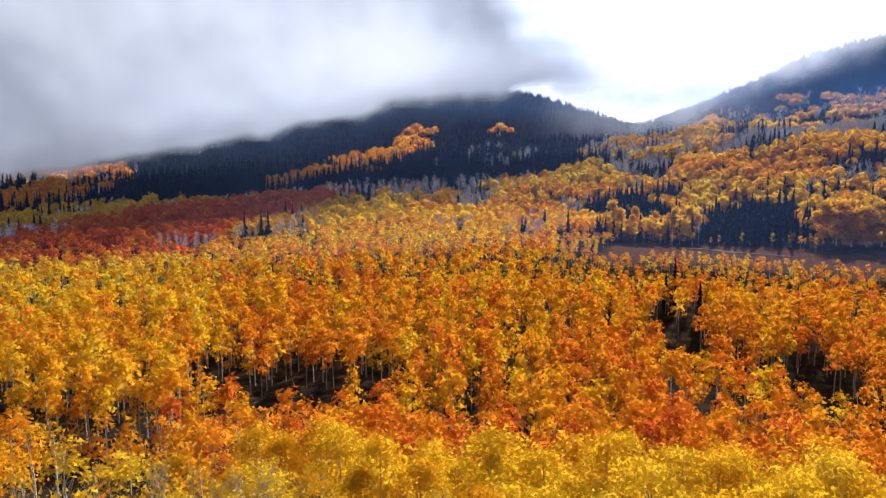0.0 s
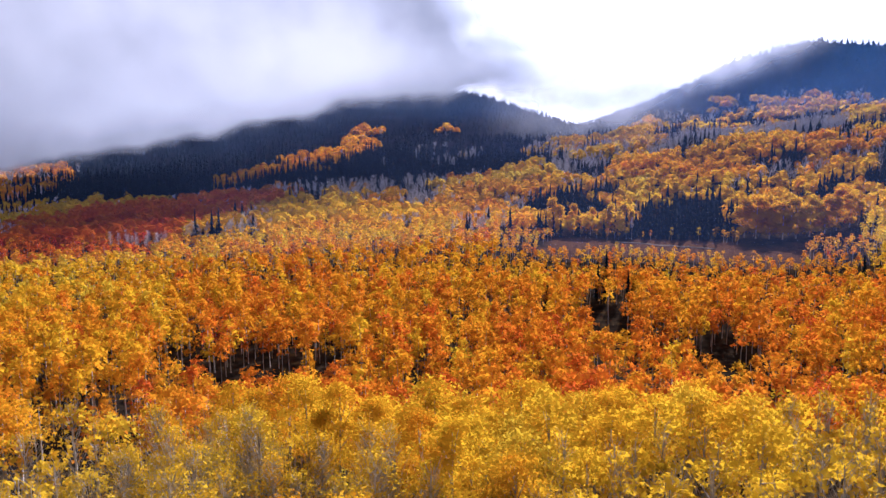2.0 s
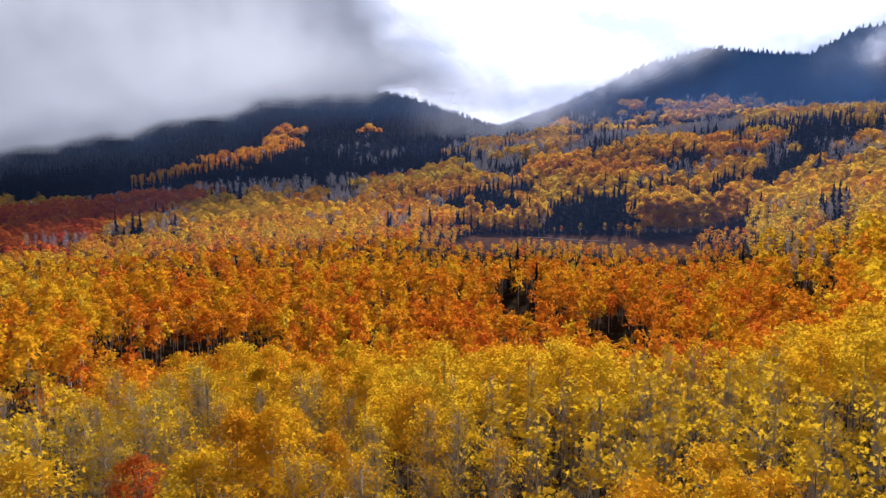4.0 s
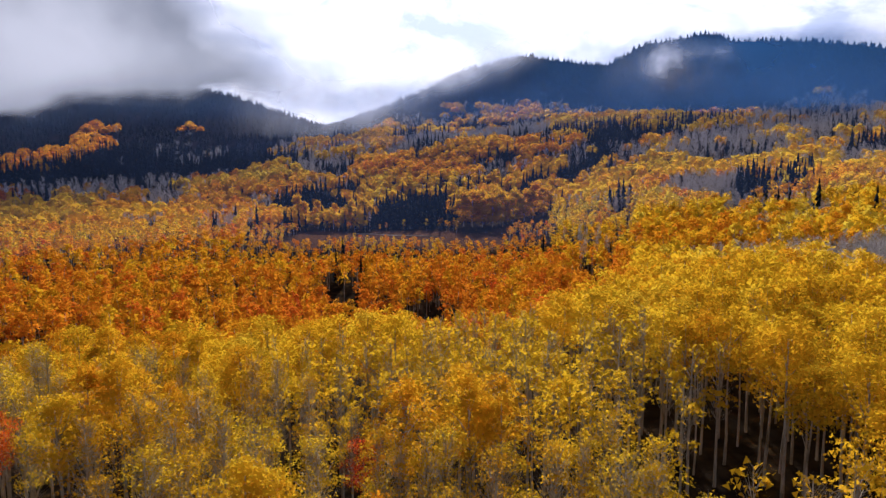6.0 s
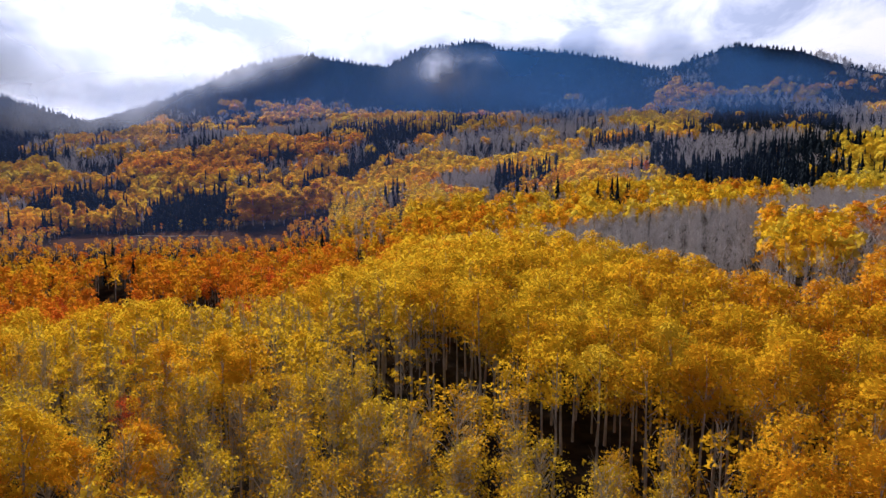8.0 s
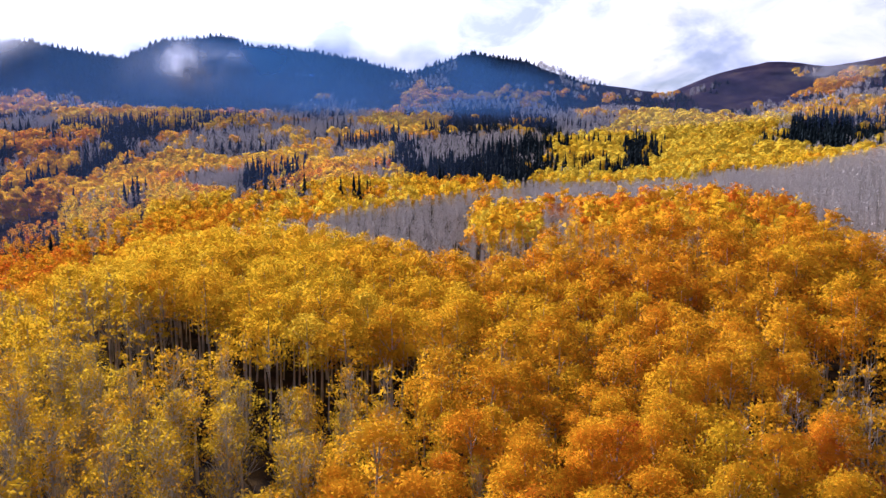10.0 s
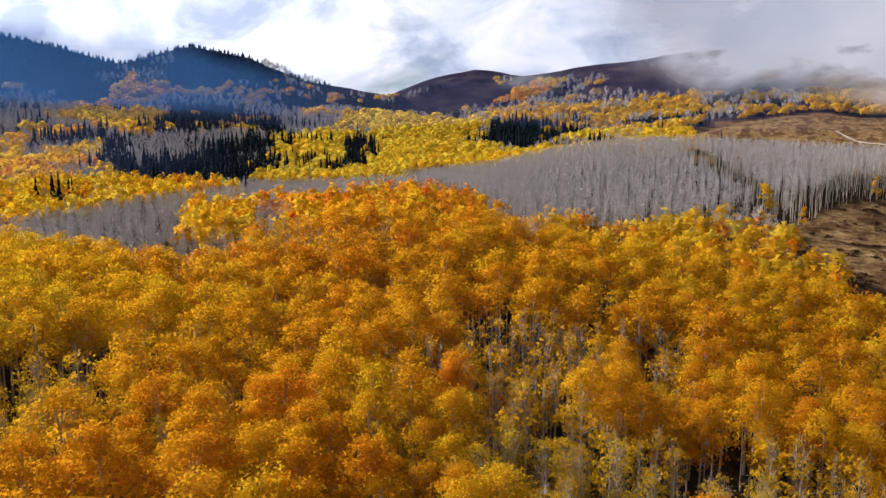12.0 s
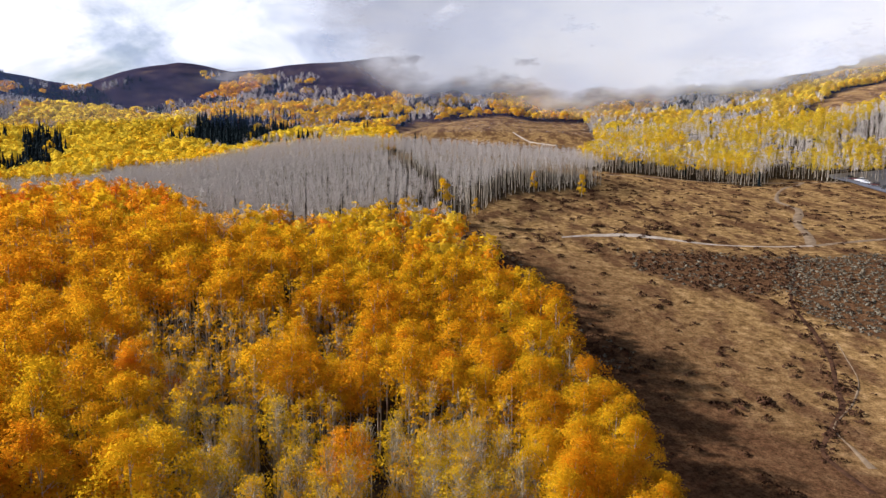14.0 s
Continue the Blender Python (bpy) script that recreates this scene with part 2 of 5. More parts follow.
GROUND = ground_material()
LEAVES = leaf_material("autumn_leaves")
LEAF_TONES = {"pale": leaf_material("leaves_pale_yellow", 0.24), "yellow": leaf_material("leaves_yellow", 0.29), "gold": leaf_material("leaves_gold", 0.38),
              "orange": leaf_material("leaves_orange", 0.49), "red": leaf_material("leaves_red", 0.80)}
BARK = plain("aspen_bark", [(0.3, (0.13, 0.108, 0.08)), (0.45, (0.36, 0.315, 0.245)), (0.7, (0.58, 0.52, 0.42))], 1.4, 0.8, 0.01, (1, 1, 0.35))
TWIGS = plain("bare_twigs", [(0.3, (0.47, 0.425, 0.385)), (0.7, (0.68, 0.625, 0.57))], 0.6, 0.85)
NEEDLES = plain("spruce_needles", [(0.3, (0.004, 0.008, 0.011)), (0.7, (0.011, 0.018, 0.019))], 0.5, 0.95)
SPRUCE_BARK = plain("spruce_bark", [(0.3, (0.05, 0.035, 0.025)), (0.7, (0.12, 0.085, 0.06))], 2.0, 0.9)
SAGE = plain("sage_leaves", [(0.3, (0.10, 0.085, 0.06)), (0.7, (0.22, 0.195, 0.14))], 0.8, 0.9)
SCRUB = plain("red_brown_scrub", [(0.3, (0.03, 0.015, 0.010)), (0.7, (0.11, 0.055, 0.030))], 0.7, 0.9)
DIRT = plain("pale_dirt", [(0.3, (0.28, 0.22, 0.16)), (0.7, (0.52, 0.45, 0.37))], 0.6, 0.95, 0.03)
TRACK = plain("trodden_earth", [(0.3, (0.15, 0.10, 0.06)), (0.7, (0.30, 0.22, 0.14))], 0.5, 0.95, 0.03)
ASPHALT = plain("wet_asphalt", [(0.3, (0.05, 0.055, 0.07)), (0.7, (0.085, 0.09, 0.11))], 0.4, 0.35)

# ---- meshes ----
def mesh_of(name, verts, faces, mats, floats=None, slots=None, smooth=False, normals=None):
    """A mesh from arrays. faces: arrays of triangles or quads; slots: for each array its material's number; floats: values per vertex."""
    me = bpy.data.meshes.new(name)
    verts = np.asarray(verts, np.float32)
    me.vertices.add(len(verts))
    me.vertices.foreach_set("co", verts.ravel())
    flat = np.concatenate([np.asarray(f, np.int32).ravel() for f in faces])
    sizes = np.concatenate([np.full(len(f), np.shape(f)[1], np.int32) for f in faces])
    me.loops.add(len(flat))
    me.loops.foreach_set("vertex_index", flat)
    me.polygons.add(len(sizes))
    me.polygons.foreach_set("loop_start", np.r_[0, np.cumsum(sizes)[:-1]].astype(np.int32))
    if slots is not None:
        me.polygons.foreach_set("material_index", np.concatenate([np.full(len(f), s, np.int32) for f, s in zip(faces, slots)]))
    if smooth:
        me.polygons.foreach_set("use_smooth", np.ones(len(sizes), bool))
    for m in mats:
        me.materials.append(m)
    for key, values in (floats or {}).items():
        me.attributes.new(key, "FLOAT", "POINT").data.foreach_set("value", np.asarray(values, np.float32))
    me.update(calc_edges=True)
    me.validate()
    if normals is not None:
        me.normals_split_custom_set_from_vertices(np.asarray(normals, np.float32))
    return me


# ---- what grows where, by bearing and distance from the hub ----
# each patch: bearing from, to, distance from, to, share of leafy aspens, of bare ones, of spruces, hue of the leaves
BASE = ((-180, 180, 0, 125, 1.0, 0.0, 0.0, 0.26), (24, 60, 112, 242, 0.98, 0.02, 0.0, 0.27), (57, 175, 25, 152, 1.0, 0.02, 0.0, 0.44), (-90, 27, 112, 345, 1.0, 0.0, 0.0, 0.38),
        (27, 60, 242, 420, 0.8, 0.1, 0.1, 0.33), (55, 108, 250, 790, 0.58, 0.36, 0.06, 0.15), (52, 73, 610, 800, 0.08, 0.16, 0.76, 0.3), (73, 108, 600, 800, 0.38, 0.34, 0.28, 0.26), (57, 80, 185, 290, 0.03, 0.97, 0.0, 0.3), (-90, -20, 430, 520, 0.8, 0.1, 0.1, 0.26), (107, 150, 345, 640, 0.56, 0.43, 0.01, 0.10), (107, 150, 600, 900, 0.66, 0.28, 0.06, 0.18))
MOUNTAIN = ((-90, -2, 520, 1100, 0.001, 0.0, 1.0, 0.4), (-3, 46, 690, 1100, 0.0, 0.0, 1.0, 0.4), (12, 22, 690, 780, 0.50, 0.20, 0.30, 0.40), (42, 66, 760, 1100, 0.0, 0.01, 0.99, 0.4),
            (62, 106, 790, 1100, 0.22, 0.34, 0.44, 0.26))
OPEN = ((0.5, 13.0, 296, 343, "valley"), (12.5, 17.5, 292, 335, "valley"), (123, 138, 300, 395, "lot"))
GROVE = ((200, 40), (186, 20), (160, 4), (128, -12), (148, -16), (152, -28), (172, -42), (192, -58), (205, -71), (243, -88), (252, -103), (262, -121), (279, -134), (316, -128), (330, -40), (330, 20), (250, 60))
UPPER_MEADOW = ((566, -33), (631, -66), (640, -125), (605, -203), (551, -194), (480, -185), (400, -165), (345, -138), (338, -60), (365, -30), (420, -45), (500, -40))
BARE_SLOPE = ((476, -317), (552, -395), (581, -484), (494, -423), (451, -339))
PATCHES = []


def patch(what, leaf, bare, fir, hue, *outline):
    """A stretch of wood: shares of leafy aspens, bare ones and spruces, the leaves' hue, and its outline in metres."""
    PATCHES.append((leaf, bare, fir, hue, outline))


patch("west spruce", 0.001, 0.0, 1.0, 0.4, (-792, 797), (-313, 328), (-296, 379), (-244, 415), (-168, 434), (-101, 452), (-34, 478), (-18, 532), (32, 923), (-129, 1121), (-531, 994), (-790, 799))
# Extra spruces and redder leaves in these western patches imitate cloud shade.
patch("west dim aspens", 0.4, 0.1, 0.5, 0.5, (-592, 601), (-481, 668), (-384, 582), (-320, 468), (-316, 393), (-334, 348))
patch("west yellow row", 0.32, 0.04, 0.64, 0.46, (-233, 492), (-198, 558), (-157, 611), (-109, 711), (-95, 772), (-72, 726), (-101, 658), (-137, 609), (-150, 549), (-174, 515), (-213, 466))
patch("west yellow spur", 0.6, 0.05, 0.35, 0.48, (-164, 594), (-180, 712), (-173, 731), (-151, 686), (-130, 590))
patch("west grey", 0.03, 0.2, 0.77, 0.36, (-116, 519), (-84, 643), (-28, 575), (-31, 489), (-89, 464))
patch("west grey strip", 0.42, 0.48, 0.1, 0.55, (-203, 415), (-145, 452), (-34, 482), (-45, 444), (-132, 413), (-173, 398))
patch("red field", 0.93, 0.07, 0, 0.72, (-274, 283), (-271, 324), (-257, 389), (-194, 427), (-141, 419), (-156, 340), (-140, 253), (-170, 233), (-204, 216))
patch("yellow strip", 0.82, 0.05, 0.13, 0.22, (-311, 319), (-285, 365), (-263, 410), (-233, 403), (-244, 347), (-271, 280))
patch("knoll", 0.97, 0.03, 0, 0.31, (-132, 331), (-142, 385), (-111, 409), (-58, 394), (-32, 338), (-32, 275), (-61, 274), (-99, 284))
patch("pink brown", 0.78, 0.19, 0.03, 0.46, (-54, 389), (-51, 437), (8, 478), (16, 435), (-1, 279), (-21, 289))
patch("yellow line", 0.97, 0, 0.03, 0.24, (-72, 447), (-20, 484), (12, 498), (12, 474), (-19, 460), (-67, 437))
patch("slope", 0.62, 0.22, 0.16, 0.38, (-6, 496), (103, 739), (265, 701), (320, 450), (495, 401), (525, 359), (231, 147), (172, 168), (101, 215), (112, 300), (85, 335), (4, 345), (4, 426))
patch("bare terrace", 0.02, 0.95, 0.03, 0.3, (74, 528), (109, 578), (218, 575), (256, 562), (234, 513), (194, 510), (125, 524), (77, 497))
patch("grey upper", 0.05, 0.42, 0.53, 0.3, (-6, 501), (10, 555), (55, 597), (67, 538), (45, 481), (5, 483))
patch("spruce row", 0.50, 0.08, 0.42, 0.38, (79, 598), (140, 659), (214, 700), (272, 688), (240, 603), (150, 590), (82, 553))
patch("orange slope", 0.88, 0.05, 0.07, 0.45, (46, 499), (92, 509), (156, 508), (229, 501), (212, 453), (162, 422), (98, 441), (46, 460))
patch("thin brown", 0.7, 0.24, 0.06, 0.46, (-102, 406), (-37, 455), (5, 471), (10, 425), (-8, 381), (-51, 369), (-95, 377))
patch("yellow line west", 0.97, 0, 0.03, 0.25, (-53, 454), (-13, 484), (12, 493), (12, 471), (-37, 448))
patch("spruce and gold", 0.52, 0.02, 0.46, 0.34, (-5, 418), (70, 451), (110, 413), (92, 325), (0, 325))
patch("dense spruce", 0.02, 0, 0.98, 0.3, (43, 320), (52, 373), (71, 411), (89, 398), (86, 322))
patch("gold crowns", 0.85, 0, 0.15, 0.33, (36, 410), (62, 440), (88, 428), (60, 408), (42, 372))
patch("gold and spruce", 0.6, 0.02, 0.38, 0.36, (99, 413), (158, 410), (192, 407), (156, 350), (103, 329), (90, 348))
patch("dark spur", 0.55, 0.05, 0.4, 0.36, (158, 401), (203, 432), (182, 374), (142, 334))
patch("golden slope", 0.9, 0.1, 0, 0.26, (113, 298), (182, 362), (221, 363), (276, 328), (323, 291), (271, 241), (225, 264), (200, 327), (157, 295), (96, 230))
patch("upper gold", 0.62, 0.03, 0.35, 0.27, (221, 569), (268, 541), (341, 514), (299, 426), (216, 431), (189, 484))
patch("upper grey", 0.1, 0.82, 0.08, 0.3, (261, 425), (354, 426), (435, 438), (362, 328), (282, 335), (236, 350), (204, 408))
patch("grey wood", 0.03, 0.97, 0, 0.3, (163, 274), (199, 320), (213, 287), (160, 210), (146, 209), (155, 239))
patch("firs on slope", 0.03, 0.02, 0.95, 0.3, (166, 223), (208, 281), (200, 252), (240, 282), (237, 265), (205, 229), (175, 218))
patch("lower gold", 0.93, 0.05, 0.02, 0.23, (139, 191), (178, 221), (208, 208), (222, 188), (185, 154), (172, 169), (143, 175))
patch("grey and spruce", 0.15, 0.5, 0.35, 0.3, (245, 252), (262, 232), (209, 181), (207, 204))
patch("gold foot", 0.95, 0.05, 0, 0.30, (93, 228), (158, 280), (164, 236), (141, 187), (124, 195), (96, 204))
patch("red rim", 0.95, 0.05, 0, 0.43, (91, 206), (126, 198), (167, 163), (160, 156), (119, 187), (91, 193))
patch("yellow knob", 1, 0, 0, 0.21, (379, 376), (419, 416), (495, 417), (431, 353), (363, 298), (355, 321))
patch("far ridges", 0.2, 0.7, 0.1, 0.3, (347, 506), (418, 539), (490, 556), (465, 511), (496, 524), (443, 441), (347, 451))
patch("dome grey", 0.02, 0.97, 0.01, 0.3, (414, 415), (504, 464), (599, 471), (637, 453), (668, 421), (639, 365), (581, 316), (573, 390), (489, 392), (438, 400))
patch("far round gold", 0.92, 0.05, 0.03, 0.3, (522, 478), (588, 536), (636, 503), (628, 475), (599, 471))
patch("dome rim", 0.95, 0, 0.05, 0.24, (599, 471), (649, 462), (681, 414), (643, 361), (658, 406))
patch("gold ledge", 0.95, 0.02, 0.03, 0.22, (384, 383), (440, 436), (512, 427), (457, 365), (378, 301), (360, 323))
patch("spruce upper", 0.06, 0.04, 0.9, 0.3, (361, 307), (449, 358), (566, 452), (590, 403), (581, 316), (475, 239), (417, 264), (369, 278))
patch("grey middle", 0.05, 0.93, 0.02, 0.3, (269, 238), (340, 283), (406, 266), (449, 271), (417, 235), (315, 215), (274, 205))
patch("spruce block", 0.03, 0.03, 0.94, 0.3, (204, 174), (250, 215), (290, 211), (356, 238), (426, 234), (300, 151), (266, 143), (219, 151))
patch("grey dome two", 0.03, 0.95, 0.02, 0.3, (534, 308), (671, 363), (680, 306), (544, 237), (474, 226), (460, 247))
patch("gold cap", 0.95, 0, 0.05, 0.24, (591, 319), (684, 360), (678, 335), (597, 297))
patch("yellow knoll", 0.93, 0.02, 0.05, 0.06, (418, 243), (495, 238), (596, 264), (660, 235), (664, 181), (573, 107), (446, 70), (354, 79), (296, 85), (288, 108), (287, 143), (366, 198))
patch("pale knoll", 0.68, 0.3, 0.02, 0.12, (558, 250), (663, 266), (674, 184), (561, 106), (501, 108), (549, 189), (493, 212))
patch("knoll spruces", 0.2, 0, 0.8, 0.1, (295, 126), (443, 193), (466, 176), (298, 99))
patch("knoll spruces west", 0.45, 0, 0.55, 0.1, (288, 152), (404, 222), (429, 205), (295, 131))
patch("dark valley", 0.03, 0.02, 0.95, 0.3, (476, 104), (577, 117), (577, 96), (616, 52), (527, 38), (435, 48), (418, 59), (427, 80))
patch("dark ridge", 0.05, 0.05, 0.9, 0.4, (704, 454), (958, 494), (999, 411), (748, 265), (671, 163), (627, 169), (678, 305), (658, 399))
# The spruce share also darkens this gold in place of cloud shade.
patch("valley gold", 0.52, 0.28, 0.20, 0.27, (715, 204), (771, 159), (760, 103), (675, 87), (711, 48), (706, -1), (575, -9), (567, 48), (608, 95), (649, 151))
patch("moor orange", 0.85, 0.1, 0.05, 0.36, (790, 187), (858, 181), (898, 142), (842, 124), (808, 145))
patch("moor grey", 0.05, 0.93, 0.02, 0.3, (764, 135), (795, 84), (793, 13), (760, 11), (755, 102))
patch("east gold", 0.62, 0.25, 0.13, 0.27, (668, 58), (711, 18), (652, -30), (630, -56), (671, -118), (610, -118), (555, -42), (528, 1), (557, 40))
patch("east upper gold", 0.75, 0.22, 0.03, 0.25, (621, -109), (765, -173), (704, -227), (701, -277), (829, -363), (589, -288), (582, -206), (597, -134))
patch("east hillside", 0.5, 0.49, 0.01, 0.13, (388, -138), (601, -212), (650, -305), (949, -575), (881, -685), (261, -253), (275, -189), (281, -128))
patch("east band", 0.95, 0.03, 0.02, 0.12, (563, -334), (892, -669), (874, -694), (564, -473), (544, -381), (487, -319))
patch("east grey", 0.2, 0.8, 0, 0.12, (375, -290), (428, -357), (418, -369), (261, -258), (298, -250))
patch("ridge grey", 0.03, 0.97, 0, 0.35, (102, 169), (120, 160), (142, 132), (163, 129), (191, 122), (211, 107), (182, 81), (147, 53), (110, 30), (88, 27), (82, 38), (82, 53), (88, 80), (96, 114), (90, 142))
patch("ridge gold", 1, 0, 0, 0.34, (155, 95), (161, 75), (148, 63), (114, 41), (109, 53))
patch("ridge orange", 1, 0, 0, 0.4, (160, 78), (176, 66), (180, 42), (180, 14), (147, 0), (135, -8), (154, -13), (154, -26), (110, -30), (73, 15), (103, 34), (124, 39), (147, 53))
patch("peak face", 0.02, 0.5, 0.48, 0.4, (611, 569), (734, 646), (765, 621), (659, 522), (598, 504))
patch("peak face east", 0.02, 0.5, 0.48, 0.4, (751, 478), (913, 568), (936, 531), (881, 443), (752, 419))


def in_polygon(x, y, corners):
    """Whether places lie inside a closed outline."""
    odd = np.zeros(np.shape(x), bool)
    for (x0, y0), (x1, y1) in zip(corners, corners[1:] + corners[:1]):
        odd ^= ((y0 > y) != (y1 > y)) & (x < (x1 - x0) * (y - y0) / (y1 - y0 + 1e-9) + x0)
    return odd


def warped(x, y):
    a, d = polar(x, y)
    push = np.clip(d / 9, 3, 26)
    return a + np.degrees(push * rough(x, y, 55, 21) / np.maximum(d, 20)), d + 1.4 * push * rough(x, y, 60, 22)


def inside(a, d, patch):
    return (a > patch[0]) & (a < patch[1]) & (d > patch[2]) & (d < patch[3])


def crest(a):
    """Distance of the near knoll's brow, past which the valley falls away."""
    return np.interp(a, (-60, -10, 5, 15, 22, 27, 35, 60), (100, 99, 100, 106, 118, 132, 150, 168))


def meadow_edge(x):
    """The southern edge of the near stand: the meadow lies at smaller y."""
    return np.interp(x, (-60, 20, 40, 60, 80, 110, 130, 195), (-75, -73, -75, -78, -77, -79, -72, -58))


def openness(x, y):
    """Shares of meadow and of mountain heath."""
    a, d = warped(x, y)
    turf = np.zeros(np.shape(a))
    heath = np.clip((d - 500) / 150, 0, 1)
    for p in OPEN:
        turf = np.where(inside(a, d, p), 1.0, turf)
    south = (y < meadow_edge(x) + 5 * rough(x, y, 14, 41)) & (x > 0) & (d < 355 + 20 * rough(x, y, 40, 9)) & (a > 92)
    turf = np.where(south, 1.0, turf)
    wx, wy = x + 14 * rough(x, y, 40, 51), y + 14 * rough(x, y, 40, 52)
    turf = np.where(in_polygon(wx, wy, UPPER_MEADOW) | in_polygon(wx, wy, BARE_SLOPE), 1.0, turf)
    turf = np.where(in_polygon(x + 6 * rough(x, y, 13, 42), y + 6 * rough(x, y, 13, 43), GROVE), 0.0, turf)
    return turf, heath


def growth(x, y):
    """Shares of leafy aspen, bare aspen and spruce, the leaves' hue, and how open the ground is."""
    a, d = warped(x, y)
    leaf, bare, fir = np.full(a.shape, 0.7), np.full(a.shape, 0.15), np.where(d < 345, 0.0, 0.15)
    hue = np.full(a.shape, 0.36)
    for p in BASE + MOUNTAIN:
        k = inside(a, d, p)
        leaf, bare, fir, hue = np.where(k, p[4], leaf), np.where(k, p[5], bare), np.where(k, p[6], fir), np.where(k, p[7], hue)
    push = np.clip(d / 14, 4, 22)
    wx, wy = x + push * rough(x, y, 50, 21), y + push * rough(x, y, 50, 22)
    marked = np.zeros(a.shape, bool)
    for *shares, tone, outline in PATCHES:
        xs, ys = [c[0] for c in outline], [c[1] for c in outline]
        box = np.where((wx > min(xs)) & (wx < max(xs)) & (wy > min(ys)) & (wy < max(ys)))[0]
        k = box[in_polygon(wx[box], wy[box], outline)]
        leaf[k], bare[k], fir[k] = shares
        hue[k] = tone
        marked[k] = True
    grove = in_polygon(x + 6 * rough(x, y, 13, 42), y + 6 * rough(x, y, 13, 43), GROVE)
    leaf, bare, fir = np.where(grove, 0.004, leaf), np.where(grove, 1.0, bare), np.where(grove, 0.0, fir)
    brow = crest(a) + 10 * rough(x, y, 40, 75)
    hue = np.where(d < brow, np.interp(a, (-12, 18, 46, 58, 72, 90, 120), (0.20, 0.25, 0.25, 0.35, 0.39, 0.34, 0.30)) + 0.05 * ease_band(a, 15, 28, 42, 55) * (d < 62), hue)
    valley = (a < 27) & (d > brow) & (d < 345) & (hue == 0.38)
    hue = np.where(valley, np.interp(d, (110, 165, 230, 320), (0.55, 0.52, 0.47, 0.43)) - 0.12 * np.clip((-18 - a) / 14, 0, 1), hue)
    vary = np.clip(d / 160, 0.45, 1)
    hue = np.where(d > 380, np.maximum(hue - 0.06, 0.06), hue)
    hue = hue + vary * (0.22 * rough(x, y, 45, 33) + 0.16 * rough(x, y, 14, 35))
    turf, _ = openness(x, y)
    bald = (d > 780) & (a > 64) & (a < 104) & (rough(x, y, 70, 61) < np.interp(a, (64, 78, 82, 104), (0.16, 0.12, 0.06, 0.02))) & ~marked
    bald |= (d > 920) & (a > 62) & (a < 125)
    return leaf, bare, fir, hue, (turf > 0.5) | bald


def ease_band(v, a, b, c, d):
    return np.clip((v - a) / (b - a), 0, 1) * np.clip((d - v) / (d - c), 0, 1)


def build_ground():
    rings = [0.0]
    while rings[-1] < 4900:
        rings.append(rings[-1] + max(2.2, rings[-1] * 0.022))
    rings = np.array(rings[1:])
    bearings = np.arange(0, 360, 1.0)
    a, d = np.meshgrid(bearings, rings)
    x, y = place(a.ravel(), d.ravel())
    z = ground(x, y)
    turf, heath = openness(x, y)
    n, m = len(rings), len(bearings)
    i, j = np.meshgrid(np.arange(n - 1), np.arange(m), indexing="ij")
    k = (j + 1) % m
    quads = np.stack([i * m + j, (i + 1) * m + j, (i + 1) * m + k, i * m + k], -1).reshape(-1, 4)
    verts = np.column_stack([x, y, z])
    verts = np.vstack([verts, [[HUB[0], HUB[1], float(ground(np.array([HUB[0]]), np.array([HUB[1]]))[0])]]])
    jj = np.arange(m)
    fan = np.stack([np.full(m, n * m), jj, (jj + 1) % m], -1)
    sage = sage_and_edge_shade(x, y)
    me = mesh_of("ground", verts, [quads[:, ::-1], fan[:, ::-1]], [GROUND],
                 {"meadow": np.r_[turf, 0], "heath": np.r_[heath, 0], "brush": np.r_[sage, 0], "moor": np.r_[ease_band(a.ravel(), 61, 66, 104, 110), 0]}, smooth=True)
    return tagged(new("ground", me), "rolling mountain ground with leaf litter and dry meadow grass", "ground", kind="structure")


RED_BRUSH = ((175, -108), (173, -128), (168, -158), (150, -150), (138, -136), (148, -114))
SAGE_FLAT = ((172, -158), (172, -192), (140, -190), (106, -150), (122, -137), (140, -140))


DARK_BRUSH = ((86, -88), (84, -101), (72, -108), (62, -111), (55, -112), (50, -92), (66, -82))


def sage_and_edge_shade(x, y):
    """Where low sage and red brush cover the meadow beside the path, plus painted shade along the stand's edge."""
    push = rough(x, y, 12, 44) * 9
    patch = in_polygon(x + push, y - push, RED_BRUSH) | in_polygon(x + push, y - push, SAGE_FLAT) | in_polygon(x + push, y - push, DARK_BRUSH)
    # Brush colour also darkens the stand's edge, imitating the trees' shade.
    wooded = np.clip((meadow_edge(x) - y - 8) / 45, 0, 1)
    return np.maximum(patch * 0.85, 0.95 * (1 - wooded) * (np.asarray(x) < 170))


land = build_ground()

# ---- trees ----
def smooth_line(points, step=2.0):
    """A Catmull-Rom line through points."""
    p = np.asarray(points, float)
    p = np.vstack([2 * p[0] - p[1], p, 2 * p[-1] - p[-2]])
    out = []
    for n in range(1, len(p) - 2):
        a, b, c, d = p[n - 1:n + 3]
        count = max(2, int(np.linalg.norm(c - b) / step))
        for t in np.arange(count) / count:
            out.append(0.5 * (2 * b + (c - a) * t + (2 * a - 5 * b + 4 * c - d) * t * t + (3 * b - a - 3 * c + d) * t ** 3))
    return np.array(out + [p[-2]])


